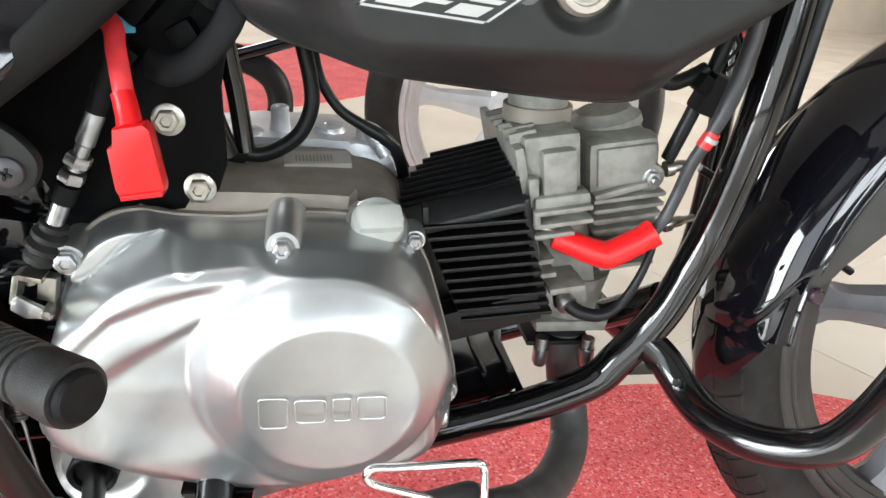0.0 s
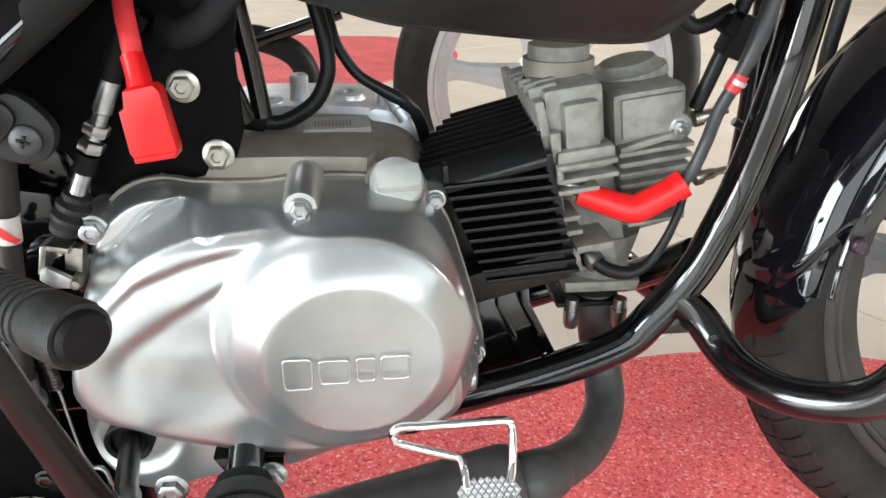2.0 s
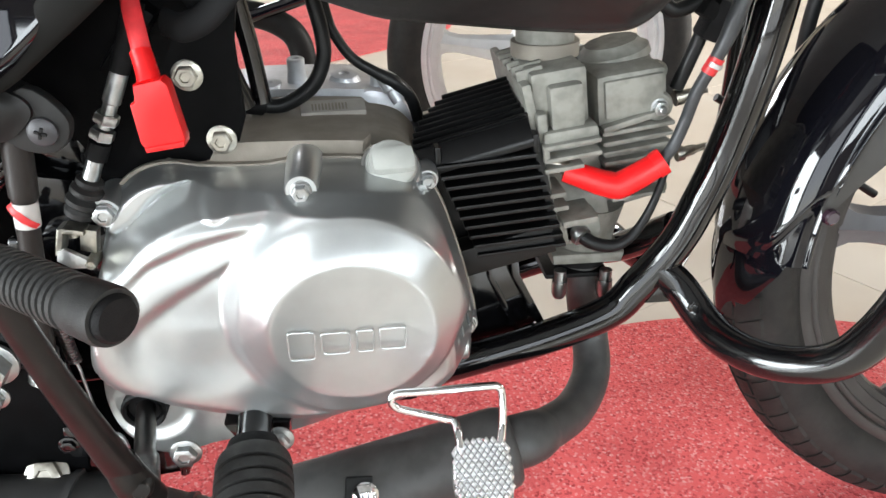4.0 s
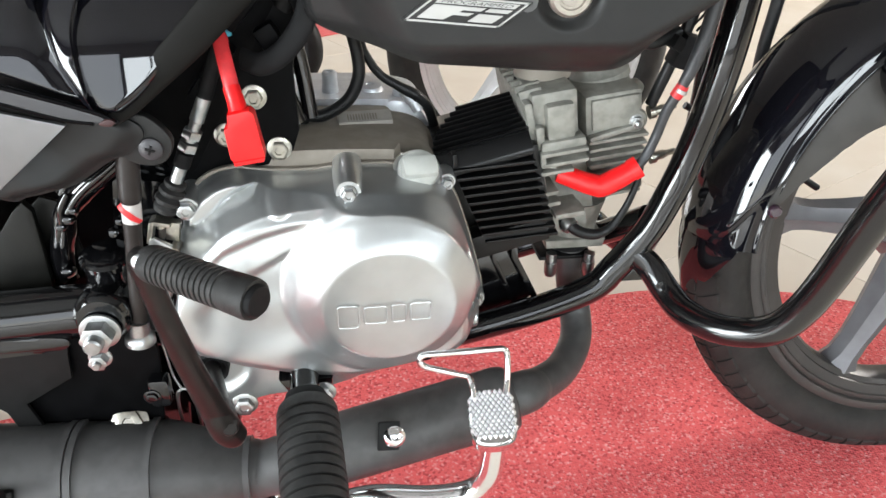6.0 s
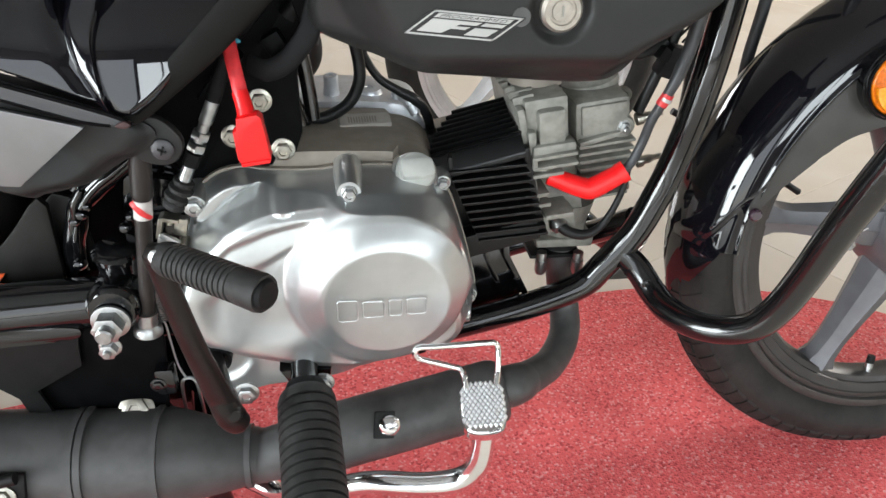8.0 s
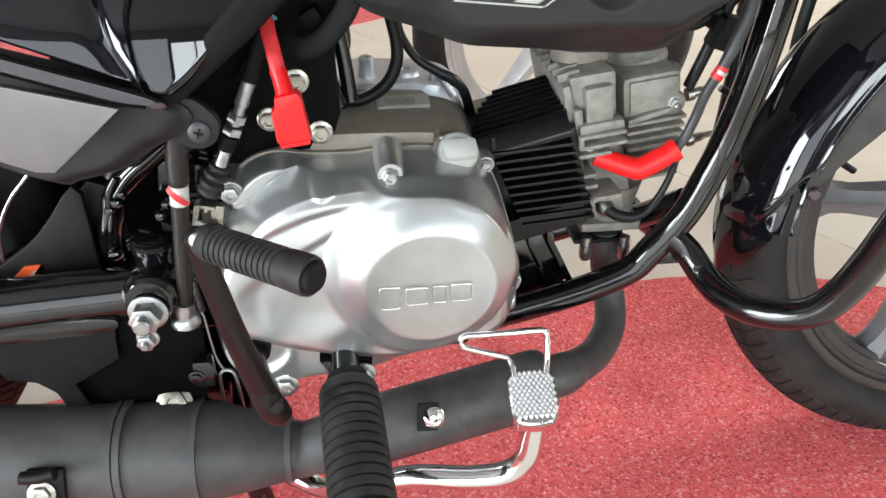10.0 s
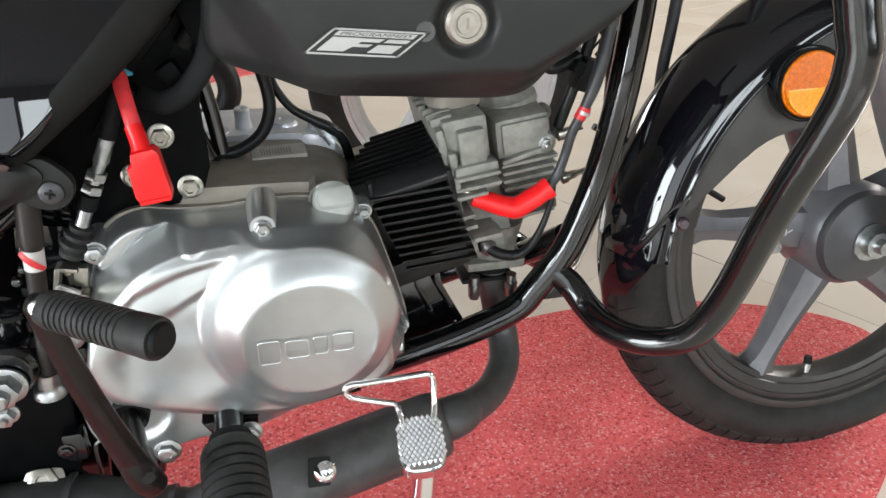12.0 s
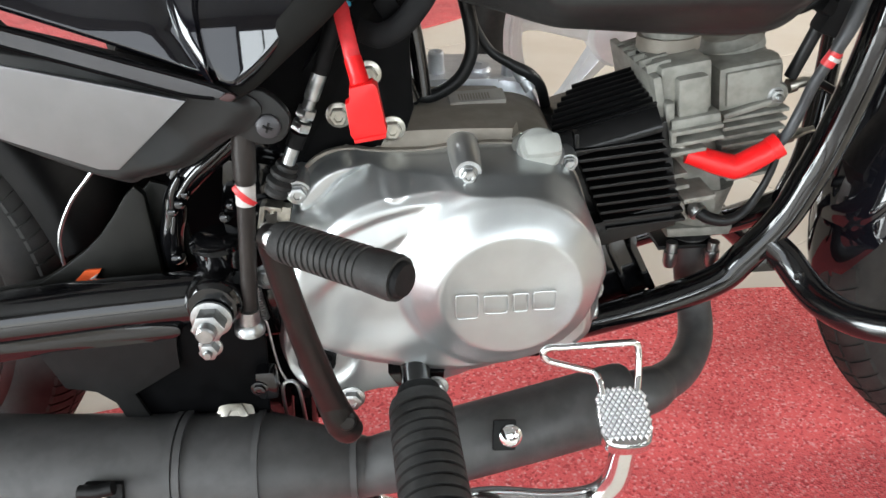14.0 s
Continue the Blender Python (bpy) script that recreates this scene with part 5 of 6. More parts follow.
part("pivot_eye", lathe((-0.206, 0.395, 0.397), BIKE_SIDE, [(-0.03, 0), (-0.03, 0.023), (0.006, 0.023), (0.011, 0.0215), (0.014, 0.018), (0.0145, 0.0)], 32), FRAME, swing)
part("pivot_nut", nut((-0.2075, 0.379, 0.3895), BIKE_SIDE, 0.0116, 0.016, 0.62, 0.45), ZINC, swing, "large zinc pivot nut")
part("pivot_lock_bolt", nut((-0.2120, 0.376, 0.3655), BIKE_SIDE, 0.0068, 0.010, 0.5, 0.3), ZINC, swing)
part("orange_mark", slab([(-0.330, 0.395), (-0.317, 0.407), (-0.304, 0.4075), (-0.313, 0.396)], 0.4305, 0.4325, 0.0), ORANGE, swing, "orange and white sticker")
part("white_mark", slab([(-0.319, 0.3965), (-0.309, 0.403), (-0.307, 0.4045), (-0.313, 0.3965)], 0.4295, 0.4305, 0.0), WHITE, swing)
part("gusset_wing", slab([(-0.345, 0.386), (-0.305, 0.420), (-0.287, 0.440), (-0.270, 0.460), (-0.256, 0.474), (-0.238, 0.468), (-0.232, 0.400), (-0.262, 0.380)], 0.450, 0.455, 0.002), GUSSET, swing)
part("arm_gusset", slab([(-0.50, 0.355), (-0.258, 0.372), (-0.256, 0.470), (-0.262, 0.478), (-0.271, 0.470), (-0.284, 0.453), (-0.299, 0.436), (-0.313, 0.424), (-0.335, 0.409), (-0.356, 0.397), (-0.50, 0.375)], 0.4325, 0.44, 0.002), GUSSET, swing)
part("cast_bracket", tube([(-0.165, 0.438, 0.522), (-0.187, 0.440, 0.505), (-0.204, 0.440, 0.493), (-0.219, 0.441, 0.481), (-0.234, 0.442, 0.465), (-0.240, 0.444, 0.447), (-0.247, 0.446, 0.427), (-0.250, 0.448, 0.400)], [0.009, 0.0105, 0.012, 0.013, 0.012, 0.0125, 0.0125, 0.012], 18, 6, flat=0.8), FRAME, bike, "gloss black cast frame bracket")
# ribs and nodules added to the bracket so that it catches highlights
for line in (((-0.172, 0.431, 0.520), (-0.194, 0.427, 0.503), (-0.214, 0.427, 0.487), (-0.228, 0.428, 0.470)), ((-0.225, 0.428, 0.486), (-0.232, 0.428, 0.474), (-0.236, 0.430, 0.458)), ((-0.236, 0.432, 0.452), (-0.240, 0.433, 0.438), (-0.242, 0.434, 0.424))):
    part("casting_rib", tube(line, [0.0022, 0.0034, 0.0030], 10, 5), FRAME, bike)
for at, r in (((-0.229, 0.427, 0.464), 0.0040), ((-0.236, 0.428, 0.457), 0.0034), ((-0.223, 0.426, 0.472), 0.0030), ((-0.196, 0.424, 0.452), 0.0042), ((-0.190, 0.424, 0.462), 0.0032), ((-0.242, 0.430, 0.414), 0.0048)):
    part("glint_nodule", lathe(at, (0.1, -1, 0.25), [(-0.006, 0), (-0.006, r * 1.3), (0, r * 1.1), (r * 0.6, r * 0.8), (r * 0.9, 0)], 14), FRAME, bike)
part("pivot_sleeve", lathe((-0.206, 0.430, 0.375), (0.04, -0.16, 1), [(0, 0), (0, 0.0195), (0.054, 0.0195), (0.056, 0.0215), (0.060, 0.0215), (0.0625, 0.0185), (0.0635, 0.0160), (0.0635, 0)], 30), FRAME, bike, "gloss black frame sleeve over the pivot")
part("frame_strut", tube([(-0.235, 0.45, 0.478), (-0.215, 0.448, 0.503), (-0.185, 0.446, 0.525), (-0.165, 0.445, 0.53)], [0.008, 0.012, 0.010, 0.009], 14, 6), FRAME, bike)
for at, size, ry in (((-0.180, 0.47, 0.46), (0.05, 0.03, 0.06), 12), ((-0.165, 0.46, 0.425), (0.05, 0.02, 0.05), -8), ((-0.165, 0.475, 0.50), (0.04, 0.03, 0.03), 25), ((-0.185, 0.455, 0.35), (0.04, 0.03, 0.06), 0)):
    part("frame_lug", block(at, size, 0.007, pose(0, 0, 0, 12, ry, 6)), FRAME, bike)
# chain case colour is darkened in place of shade around the swing arm
part("chain_case", slab([(-0.78, 0.43), (-0.60, 0.46), (-0.35, 0.47), (-0.26, 0.60), (-0.14, 0.60), (-0.14, 0.32), (-0.20, 0.275), (-0.30, 0.262), (-0.60, 0.27), (-0.78, 0.28)], 0.585, 0.615, 0.006), BLACK_SHADED, bike, "black chain case behind the swing arm")
rod = part("brake_damper", tube([(-0.1620, 0.399, 0.552), (-0.1662, 0.396, 0.512), (-0.1678, 0.395, 0.4965), (-0.1686, 0.395, 0.4915), (-0.1760, 0.393, 0.430), (-0.1830, 0.391, 0.374)], [0.0083, 0.0083, 0.0081, 0.0067, 0.0065, 0.0063], 18, 6), SLEEVE, bike, "brown-black sleeved cable with a red and white band")
BA, BB = Vector((-0.1683, 0.395, 0.4930)), Vector((-0.1702, 0.395, 0.4770))
part("cable_band", tube([BA, BB], 0.0072, 20, 3), WHITE, rod, "white warning band")
path = [BA.lerp(BB, 0.5) + Vector((0.0073 * math.sin(radians(a)), -0.0073 * math.cos(radians(a)), -0.0085 * math.sin(radians(a)))) for a in range(-62, 63, 6)]
part("band_stripe", sweep(path, 0.0026, 8, flat=0.16, up=(0, -1, 0)), RED_TAPE, rod, "red diagonal stripe")
part("cable_end", lathe((-0.1820, 0.391, 0.388), (-0.10, 0, -1), [(0, 0), (0, 0.0085), (0.012, 0.0085), (0.016, 0.0118), (0.021, 0.0122), (0.022, 0.010), (0.022, 0)], 22), ZINC, rod)
spring = part("return_spring", sweep([Vector((-0.1822 + 0.0042 * math.cos(a * 0.7) + a * 0.000025, 0.42 + 0.0042 * math.sin(a * 0.7), 0.391 - a * 0.00028)) for a in range(120)], 0.0010, 6), ZINC, bike, "thin zinc return spring with a wire hook")
part("spring_wire", tube([(-0.1792, 0.42, 0.358), (-0.1775, 0.42, 0.352), (-0.1765, 0.42, 0.335), (-0.1740, 0.42, 0.305), (-0.1690, 0.42, 0.288)], 0.0012, 8, 5), ZINC, spring)
part("spring_hook", tube([(-0.1745, 0.42, 0.236), (-0.1745, 0.42, 0.275), (-0.171, 0.42, 0.287), (-0.163, 0.42, 0.287), (-0.1595, 0.42, 0.275), (-0.158, 0.42, 0.236)], 0.0017, 8, 5), ZINC, spring)
part("rod_nut", hexbolt((-0.1705, 0.425, 0.396), BIKE_SIDE, 0.008, 0.008), ZINC, bike, "zinc nut")

plate = part("stand_plate", slab([(-0.375, 0.375), (-0.30, 0.385), (-0.240, 0.388), (-0.249, 0.347), (-0.251, 0.325), (-0.294, 0.299), (-0.283, 0.258), (-0.303, 0.258), (-0.312, 0.291), (-0.325, 0.304), (-0.349, 0.310), (-0.358, 0.342)], 0.402, 0.406, 0.001), MATT, bike, "black pressed steel side plate")
part("stand_plate_dark", slab([(-0.290, 0.385), (-0.182, 0.385), (-0.178, 0.340), (-0.182, 0.300), (-0.188, 0.250), (-0.298, 0.248), (-0.300, 0.300)], 0.409, 0.413, 0.001), BLACK_SHADED, plate)
part("plate_bolt", hexbolt((-0.215, 0.405, 0.266), (0, -0.8, 0.6), 0.011, 0.008, 1.5), ZINC_YELLOW, plate)
part("plate_lug", block((-0.181, 0.402, 0.305), (0.018, 0.016, 0.030), 0.005), FRAME, plate)
part("plate_screw", hexbolt((-0.187, 0.394, 0.304), BIKE_SIDE, 0.005, 0.004), FRAME, plate)
part("stand_bracket", slab([(-0.215, 0.37), (-0.126, 0.37), (-0.122, 0.300), (-0.128, 0.215), (-0.215, 0.205)], 0.452, 0.458, 0.002), FRAME, bike, "gloss black stand bracket behind the spring")
part("bracket_edge", tube([(-0.130, 0.450, 0.36), (-0.127, 0.450, 0.30), (-0.132, 0.450, 0.215)], 0.004, 10, 4), FRAME, bike)
part("lower_tie", tube([(-0.42, 0.47, 0.325), (-0.37, 0.47, 0.315), (-0.33, 0.47, 0.312)], 0.0085, 12, 4), ZINC, bike, "bare metal brake tie rod")
for k in range(4):
    part("chain_link", lathe((-0.355 - k * 0.021, 0.452, 0.346 + 0.001 * k), BIKE_SIDE, [(0, 0), (0, 0.0095), (0.006, 0.0095), (0.007, 0.007), (0.007, 0)], 16), MATT, bike)
stand = part("centre_stand", tube([(-0.16, 0.44, 0.26), (-0.165, 0.43, 0.15), (-0.155, 0.42, 0.10), (-0.15, 0.40, 0.070)], 0.012, 16, 6), FRAME, bike, "black tubular centre stand")
part("stand_foot", tube([(-0.13, 0.40, 0.067), (-0.20, 0.40, 0.067)], 0.012, 14, 3), FRAME, stand)
part("centre_stand", tube([(-0.16, 0.64, 0.26), (-0.165, 0.65, 0.15), (-0.155, 0.66, 0.10), (-0.15, 0.68, 0.068)], 0.012, 16, 6), FRAME, bike)

# ---- wheels ----
def wheel_frame(c, yaw, lean=0.0):
    """x ahead in the wheel's plane, y along the axle to the far side, z up; the machine leans on its side stand."""
    return Matrix.Translation(c) @ pose(0, 0, 0, 0, 0, yaw) @ pose(0, 0, 0, lean, 0, 0)


TYRE_R, RIM_R = 0.305, 0.240


def tyre_mesh(m, width=0.040):
    prof = []
    for i in range(33):
        a = -math.pi * 0.80 + 2 * math.pi * 0.80 * i / 32
        rr = 0.268 + 0.037 * math.cos(a)
        yy = width * math.sin(a) * (1.0 if abs(a) < 1.6 else 1.0)
        prof.append((yy, max(rr, 0.232)))
    bm = lathe((0, 0, 0), (0, 1, 0), prof, 120, closed=True)
    bm.transform(m)
    return bm


def tread_blocks(m, a0, a1, count):
    """Raised tread pads between slanting grooves, on both shoulders."""
    out = []
    for k in range(count):
        a = a0 + (a1 - a0) * k / count
        for side in (-1, 1):
            for lo, hi, sk in ((0.10, 0.48, 0.010), (0.58, 1.12, 0.034)):
                bm = bmesh.new()
                rows = []
                for q in range(4):
                    th = lo + (hi - lo) * q / 3
                    row = []
                    for e in (0, 1):
                        ang = a + (a1 - a0) / count * (0.10 + 0.78 * e) + sk * (th - lo) * side * 1.2
                        rr = 0.268 + 0.0388 * math.cos(th)
                        y = side * 0.0418 * math.sin(th)
                        row.append(bm.verts.new(m @ Vector((rr * math.cos(ang), y, rr * math.sin(ang)))))
                    rows.append(row)
                for r0, r1 in zip(rows, rows[1:]):
                    bm.faces.new((r0[0], r0[1], r1[1], r1[0]))
                ext = bmesh.ops.extrude_face_region(bm, geom=bm.faces[:])
                c = m.translation
                for v in ext["geom"]:
                    if isinstance(v, bmesh.types.BMVert):
                        d = v.co - c
                        v.co = c + d * 0.985
                out.append(bm)
    return out


def build_wheel(owner, c, yaw, alloy, spokes, start, drum=True, tread=None, label="cast alloy road wheel", hub_r=0.060, rim_paint=None, lean=0.0):
    m = wheel_frame(c, yaw, lean)
    rimp = [(-0.0235, 0.2215), (-0.0255, 0.2230), (-0.0255, 0.2275), (-0.0245, 0.2290), (-0.0285, 0.2310), (-0.0295, 0.2380), (-0.0270, 0.2430), (-0.023, 0.243), (-0.021, 0.232), (-0.010, 0.222), (0.010, 0.222), (0.021, 0.232), (0.023, 0.243), (0.027, 0.243), (0.029, 0.236), (0.026, 0.226), (0.016, 0.203), (0.009, 0.200), (-0.009, 0.200), (-0.016, 0.203), (-0.0185, 0.2095), (-0.0210, 0.2105), (-0.0220, 0.2145)]
    rim = lathe((0, 0, 0), (0, 1, 0), rimp, 120, closed=True)
    rim.transform(m)
    w = part("wheel_rim", rim, rim_paint or alloy, owner, label)
    part("tyre", tyre_mesh(m), TYRE, w, "black rubber tyre")
    for bm in (tread_blocks(m, *tread) if tread else []):
        part("tread_block", bm, TYRE, w)
    for k in range(spokes):
        a = radians(start + 360 * k / spokes)
        d, s = Vector((math.cos(a), 0, math.sin(a))), Vector((-math.sin(a), 0, math.cos(a)))
        bm = bmesh.new()
        rows = []
        for r, wd, th in ((0.045, 0.032, 0.026), (0.09, 0.026, 0.022), (0.13, 0.021, 0.018), (0.165, 0.018, 0.016), (0.187, 0.020, 0.016), (0.200, 0.028, 0.018), (0.206, 0.038, 0.018)):
            rows.append([bm.verts.new(m @ (d * r + s * wd * p + Vector((0, q * th, 0)))) for p, q in ((-1, 0.3), (-0.72, -0.62), (-0.18, -0.86), (0, -1.0), (0.18, -0.86), (0.72, -0.62), (1, 0.3), (0.6, 1), (-0.6, 1))])
        for A, B in zip(rows, rows[1:]):
            for i in range(9):
                bm.faces.new((A[i], A[(i + 1) % 9], B[(i + 1) % 9], B[i]))
        part("spoke", bm, alloy, w)
    hub = lathe((0, 0, 0), (0, 1, 0), [(-0.045, 0), (-0.045, hub_r * 0.6), (-0.040, hub_r), (-0.03, hub_r * 1.12), (0.03, hub_r * 1.12), (0.04, hub_r), (0.045, 0)], 48)
    hub.transform(m)
    part("wheel_hub", hub, alloy, w)
    if drum:
        dr = lathe((0, 0, 0), (0, 1, 0), [(-0.052, 0), (-0.056, 0.022), (-0.052, 0.028), (-0.050, 0.044), (-0.047, 0.0535), (-0.040, 0.057), (-0.020, 0.057), (-0.020, 0)], 56)
        dr.transform(m)
        part("brake_plate", dr, DRUM, w, "graphite drum brake plate")
        ax = lathe((0, 0, 0), (0, 1, 0), [(-0.080, 0), (-0.080, 0.008), (-0.070, 0.009), (-0.070, 0.016), (-0.058, 0.016), (-0.058, 0.023), (-0.052, 0.023), (-0.05, 0)], 12)
        ax.transform(m)
        part("axle_nut", ax, ZINC, w)
    return w


FRONT = Vector((0.6655, 0.5274, 0.3580))
fw = build_wheel(bike, FRONT, -1.0, ALLOY, 5, -113.5, True, (radians(165), radians(275), 24), "graphite painted cast alloy front wheel", 0.056, RIM, -6.5)
FM = wheel_frame(FRONT, -1.0, -6.5)
vs = lathe(FM @ Vector((0.190 * math.cos(radians(-92)), -0.006, 0.190 * math.sin(radians(-92)))), FM.to_3x3() @ Vector((math.cos(radians(-92)), -0.1, math.sin(radians(-92)))), [(-0.006, 0), (-0.006, 0.0048), (0.006, 0.0048), (0.0065, 0.0036), (0.014, 0.0036), (0.014, 0.0042), (0.018, 0.0042), (0.018, 0)], 14)
part("valve_stem", vs, ZINC, fw, "metal valve with a black cap")
part("valve_cap", lathe(FM @ Vector((0.182 * math.cos(radians(-92)), -0.006, 0.182 * math.sin(radians(-92)))), FM.to_3x3() @ Vector((math.cos(radians(-92)), -0.1, math.sin(radians(-92)))), [(-0.004, 0), (-0.004, 0.0048), (0.006, 0.0052), (0.006, 0)], 12), RUBBER, fw)
part("spoke_screw", hexbolt(FM @ Vector((-0.105, -0.022, -0.005)), BIKE_SIDE, 0.007, 0.012), ZINC, fw, "zinc screw by the hub")
for k, (dx, dz, w, ry) in enumerate(((-0.098, 0.006, 0.007, 70), (-0.093, 0.007, 0.006, 20), (-0.087, 0.008, 0.008, 80), (-0.082, 0.009, 0.007, -30))):
    part("chalk_stroke", block(FM @ Vector((dx, -0.0225, dz)), (w, 0.0008, 0.0011), 0.0, pose(0, 0, 0, 0, ry, 0)), WHITE, fw)
part("front_brake_cable", tube([FM @ Vector((-0.125, 0.05, 0.03)), FM @ Vector((-0.2, 0.055, 0.075)), FM @ Vector((-0.30, 0.06, 0.13))], 0.004, 10, 5), HOSE, bike)
fork = part("fork_leg", tube([FM @ Vector((0.035, -0.085, -0.01)), FM @ Vector((0.025, -0.085, 0.06)), FM @ Vector((-0.03, -0.085, 0.16)), FM @ Vector((-0.10, -0.085, 0.30)), FM @ Vector((-0.21, -0.085, 0.5))], [0.020, 0.024, 0.023, 0.022, 0.016], 20, 6), ALLOY, bike, "graphite front fork slider")
part("fork_leg", tube([FM @ Vector((0.035, 0.085, -0.01)), FM @ Vector((0.025, 0.085, 0.06)), FM @ Vector((-0.03, 0.085, 0.16)), FM @ Vector((-0.10, 0.085, 0.30)), FM @ Vector((-0.21, 0.085, 0.5))], [0.020, 0.024, 0.023, 0.022, 0.016], 18, 6), ALLOY, bike)

# front mudguard: a crowned strip wound round the tyre, with a short flap
def arc_shell(m, a0, a1, prof, n, thick=0.0025, grow=None):
    """prof: rows of (across, radius); wound from angle a0 to a1 in the wheel's plane; grow(t, y, r) reshapes it along the way."""
    P = [(p.x, p.z) for p in spline([Vector((y, 0, r)) for y, r in prof], 5)]
    bm = bmesh.new()
    loops = []
    for i in range(n + 1):
        t = i / n
        a = radians(a0 + (a1 - a0) * t)
        Q = [grow(t, y, r) if grow else (y, r) for y, r in P]
        ring = []
        for k in (0, 1):
            row = []
            for j in range(len(Q)):
                (y0, r0), (y1, r1) = Q[max(j - 1, 0)], Q[min(j + 1, len(Q) - 1)]
                l = math.hypot(y1 - y0, r1 - r0) or 1.0
                y, r = Q[j][0] + k * thick * (r1 - r0) / l, Q[j][1] - k * thick * (y1 - y0) / l
                row.append(bm.verts.new(m @ Vector((r * math.cos(a), y, r * math.sin(a)))))
            ring += row if k == 0 else row[::-1]
        loops.append(ring)
    N = len(loops[0])
    for A, B in zip(loops, loops[1:]):
        for j in range(N):
            bm.faces.new((A[j], A[(j + 1) % N], B[(j + 1) % N], B[j]))
    bm.faces.new(loops[0])
    bm.faces.new(loops[-1])
    return bm


HALF = [(-0.0735, 0.2635), (-0.0765, 0.2650), (-0.0768, 0.2675), (-0.0738, 0.2700), (-0.0705, 0.2735), (-0.0650, 0.2785), (-0.0560, 0.2850), (-0.0460, 0.2915), (-0.0360, 0.2975), (-0.0250, 0.3035), (-0.0125, 0.3092)]
NEAR = [(-0.0735, 0.2635), (-0.0765, 0.2650), (-0.0768, 0.2675), (-0.0742, 0.2700), (-0.0732, 0.2745), (-0.0712, 0.2805), (-0.0672, 0.2868), (-0.0605, 0.2932), (-0.0505, 0.2992), (-0.0390, 0.3040), (-0.0260, 0.3080), (-0.0130, 0.3105)]
MG = NEAR + [(0.0, 0.3112)] + [(-y, r) for y, r in reversed(HALF)]


def crown_end(t, y, r):
    """The crown sinks into the flap over its last few degrees."""
    e = smooth(0.982, 1.0, t + 0.070 * (abs(y) / 0.072) ** 7)
    return (y * (1 - 0.05 * e), r - 0.0025 * e * smooth(0.2700, 0.3000, r))


mud = part("front_mudguard", arc_shell(FM, 40, 178.5, MG, 170, 0.003, crown_end), GLOSS, bike, "gloss black front mudguard", 60)
FLAP_AT = (163, 170, 176, 181, 187, 191, 194.5)
FLAP = [(-1 + k / 10, 0) for k in range(21)]


def tongue(t, s, r):
    """A tapering tongue: half width, crest radius and edge radius along the way."""
    a = 163 + 31.5 * t
    w = float(np.interp(a, FLAP_AT, (0.0690, 0.0690, 0.065, 0.058, 0.039, 0.019, 0.003)))
    top = float(np.interp(a, FLAP_AT, (0.3076, 0.3078, 0.3082, 0.3090, 0.3092, 0.3085, 0.3070)))
    low = float(np.interp(a, FLAP_AT, (0.2640, 0.2640, 0.2730, 0.2820, 0.2930, 0.2975, 0.3000)))
    return (w * s, top - (top - low) * abs(s) ** 1.65)


part("mudguard_flap", arc_shell(FM, 163, 194.5, FLAP, 52, 0.003, tongue), GLOSS, mud, "gloss black tongue-shaped end of the mudguard")
part("mudguard_bolt", lathe(FM @ Vector((0.2655 * math.cos(radians(168)), -0.0775, 0.2655 * math.sin(radians(168)))), BIKE_SIDE, [(0, 0), (0, 0.007), (0.004, 0.0066), (0.0055, 0.005), (0.0055, 0.0)], 18), PURPLE, mud, "dark plum fixing rivet")


RA = radians(127.2)
RX, RZ, RY = 0.240 * math.cos(RA), 0.240 * math.sin(RA), -0.092  # centre of the reflector in the wheel's frame
EARS = [(0.270, 166), (0.262, 168), (0.246, 161), (0.233, 154), (0.224, 148), (0.215, 142), (0.201, 135), (0.192, 130), (0.190, 119), (0.200, 104), (0.270, 100), (0.272, 112), (0.272, 124), (0.272, 136), (0.272, 150)]
part("stay_plate", moved(slab([(r * math.cos(radians(a)), r * math.sin(radians(a))) for r, a in EARS], -0.0735, -0.0695, 0.0015, 3), FM), STAY, mud, "dark grey stay plate behind the reflector")
refl = part("side_reflector", moved(lathe((RX, RY + 0.022, RZ), (-0.08, -1, 0), [(0, 0), (0, 0.0330), (0.012, 0.0368), (0.020, 0.0368), (0.020, 0.0348), (0.023, 0.0348), (0.0245, 0.0338), (0.0245, 0.0322), (0.022, 0.0318)], 56), FM), FRAME, bike, "round amber side reflector in a black rim")
lens = part("reflector_lens", moved(lathe((RX, RY + 0.001, RZ), (-0.08, -1, 0), [(0, 0), (0, 0.0320), (0.002, 0.0318), (0.0035, 0.0305), (0.0042, 0)], 56), FM), AMBER, refl, "ribbed amber lens")
part("lens_field", moved(slab([(RX + 0.0298 * math.cos(radians(q)), RZ + 0.0298 * math.sin(radians(q))) for q in range(188, 370, 13)], RY - 0.0052, RY - 0.0020, 0.0003), FM), AMBER_LIT, lens, "amber prism field with its brighter look put into the colour")
for k in range(-13, 14):
    u = k * 0.0021
    w = math.sqrt(max(0.0, 0.0290 ** 2 - u * u))
    part("prism_rib", moved(block((RX, RY - 0.0046, RZ + u), (2 * w, 0.0006, 0.0007), 0.0), FM), AMBER, lens)

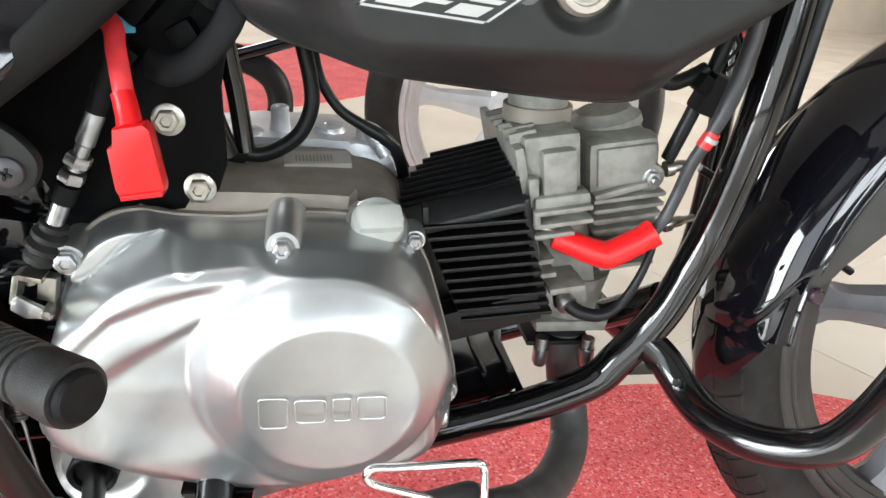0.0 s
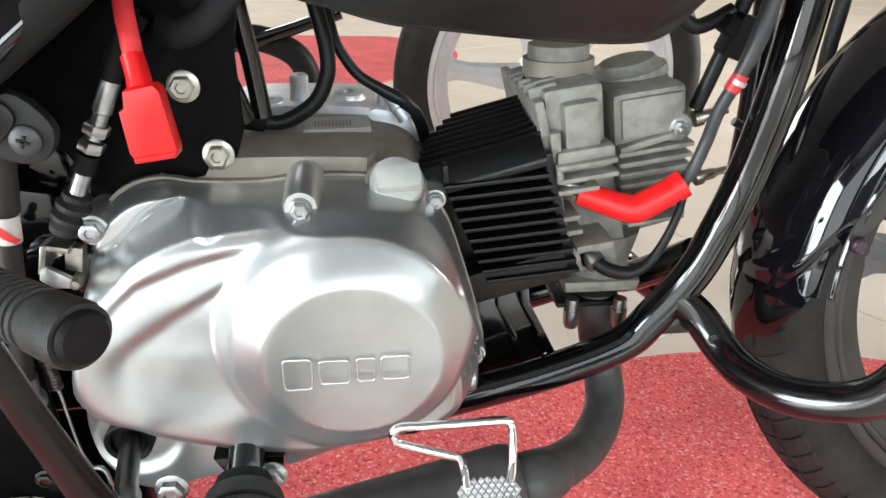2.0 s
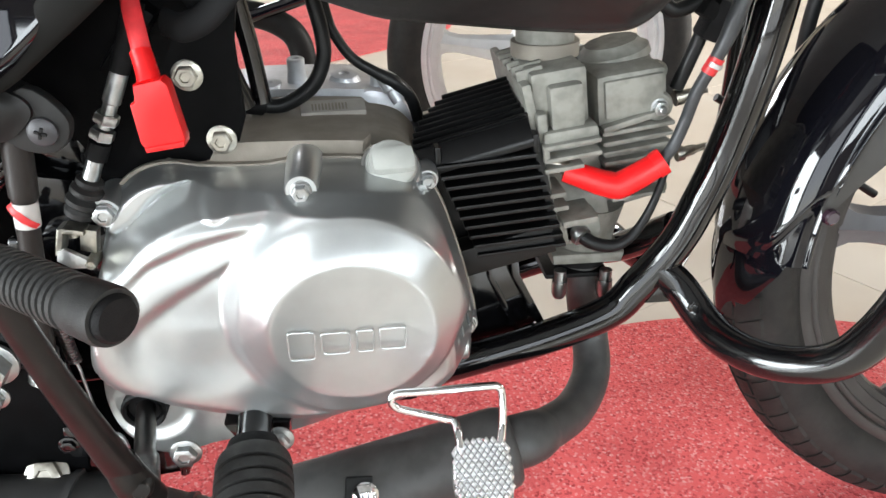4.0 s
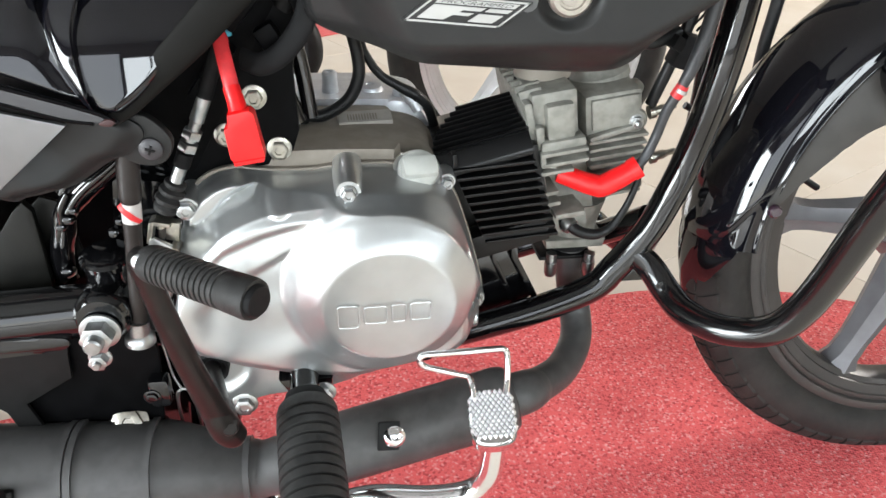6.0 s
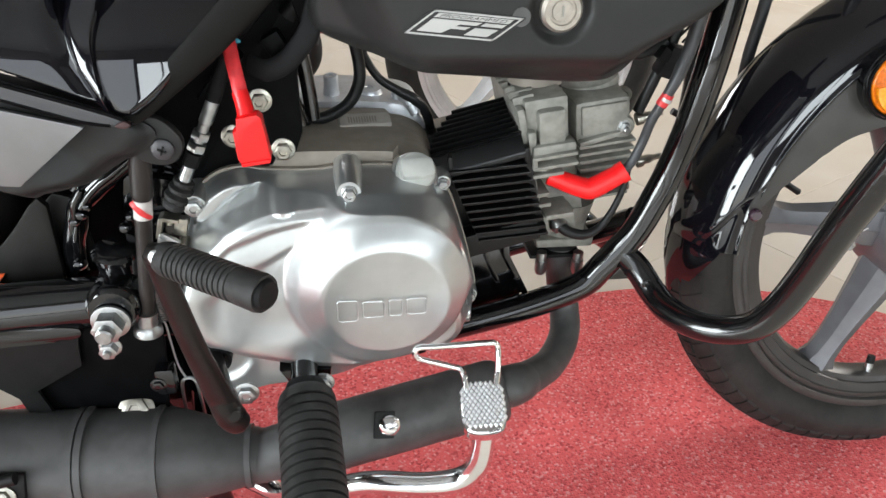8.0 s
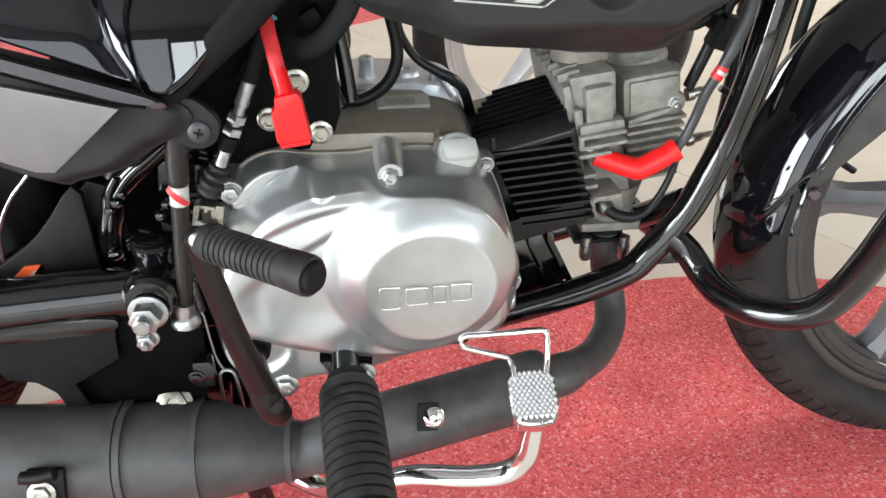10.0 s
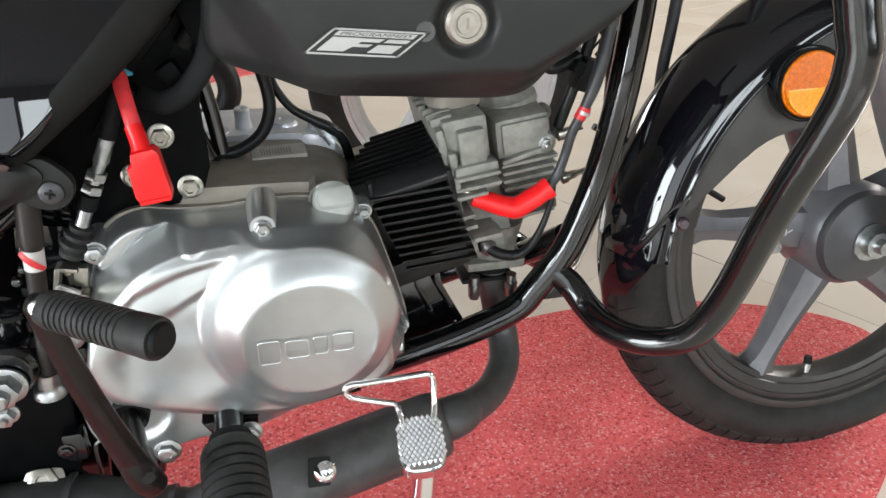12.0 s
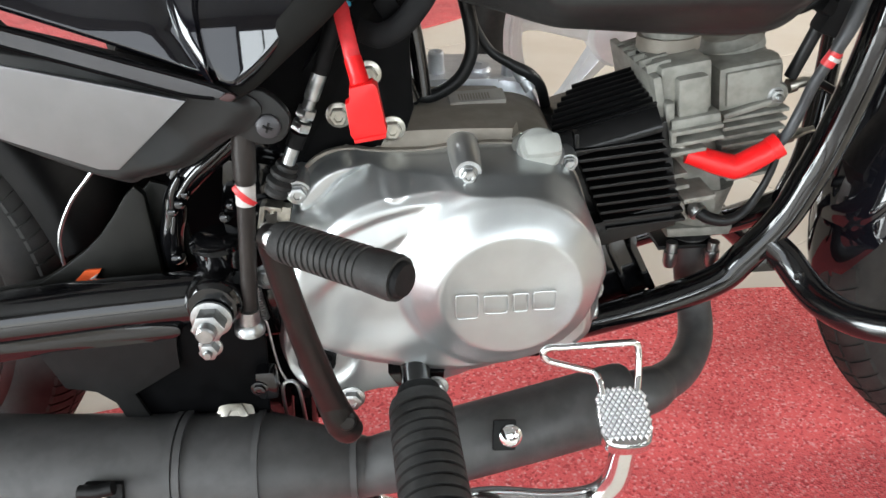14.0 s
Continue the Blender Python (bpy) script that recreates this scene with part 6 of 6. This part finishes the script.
# rear wheel
build_wheel(bike, Vector((-0.672, 0.53, 0.358)), 0, ALLOY, 5, 20, True, (radians(-50), radians(40), 34), "graphite painted cast alloy rear wheel", 0.060, RIM)
part("chain_guard_wire", tube([(-0.292, 0.455, 0.492), (-0.304, 0.455, 0.478), (-0.321, 0.455, 0.460), (-0.335, 0.455, 0.439), (-0.343, 0.455, 0.419), (-0.346, 0.455, 0.385)], 0.0015, 8, 6), ZINC, bike, "thin bare wire")
part("rear_mudguard", arc_shell(wheel_frame(Vector((-0.672, 0.53, 0.358)), 0), 8, 80, [(-0.07, 0.325), (-0.06, 0.345), (0, 0.355), (0.06, 0.345), (0.07, 0.325)], 30, 0.003), MATT, bike, "black inner rear mudguard")

# ---- second motorcycle, parked behind ----
other = thing("motorcycle", "second black motorcycle with silver alloy wheels parked behind", "motorcycle", Vector((0.0, 1.37, FZ)))
build_wheel(other, Vector((0.392, 1.37, 0.356)), 0, ALLOY_BRIGHT, 6, 52, False, None, "silver painted cast alloy wheel")
part("stand_hook", tube([(-0.22, 1.2, 0.46), (-0.14, 1.2, 0.47), (-0.075, 1.2, 0.44), (-0.06, 1.2, 0.385), (-0.09, 1.2, 0.345), (-0.16, 1.2, 0.335), (-0.25, 1.2, 0.34)], 0.021, 18, 8), MATT, other, "curved black frame tube")
part("brake_rod", tube([(-0.3, 1.18, 0.435), (-0.16, 1.18, 0.462), (0.0, 1.18, 0.51)], 0.010, 14, 4), GLOSS, other)
part("exhaust", tube([(-1.1, 1.15, 0.30), (-0.55, 1.15, 0.26), (-0.3, 1.15, 0.24)], [0.045, 0.045, 0.03], 20, 6), MATT, other)
part("frame_body", block((-0.52, 1.40, 0.62), (0.5, 0.18, 0.36), 0.05), MATT, other, "dark frame and engine mass")
part("rear_wheel_tyre", tyre_mesh(wheel_frame(Vector((-0.86, 1.37, 0.356)), 0)), TYRE, other)
part("body_shell", tube([(0.42, 1.37, 0.78), (0.2, 1.37, 0.84), (-0.3, 1.37, 0.90), (-0.8, 1.37, 0.88)], [0.03, 0.09, 0.13, 0.08], 20, 8), GLOSS, other)
part("fork_leg", tube([(0.392, 1.46, 0.356), (0.33, 1.46, 0.55), (0.25, 1.46, 0.83)], 0.017, 14, 4), ALLOY_BRIGHT, other)

# floor tiles, laid askew to the carpet, with thin joints
TILE, JOINT, SKEW = 0.80, 0.0025, radians(28)
tile_bm = bmesh.new()
block((0, 0, 0), (TILE - JOINT, TILE - JOINT, 0.012), 0.0008, None, tile_bm)
tile_mesh = bpy.data.meshes.new("tile")
tile_bm.to_mesh(tile_mesh)
tile_bm.free()
tile_mesh.materials.append(FLOOR)
for i in range(-16, 17):
    for j in range(-16, 17):
        u, v = i * TILE, (j + 0.5) * TILE
        x, y = 0.44 + u * math.cos(SKEW) - v * math.sin(SKEW), 0.887 + u * math.sin(SKEW) + v * math.cos(SKEW)
        if X0 < x < X1 and Y0 < y < Y1:
            t = new("tile", tile_mesh)
            t.matrix_world = pose(x, y, FZ - 0.006, 0, 0, math.degrees(SKEW))
            t.parent = showroom_floor
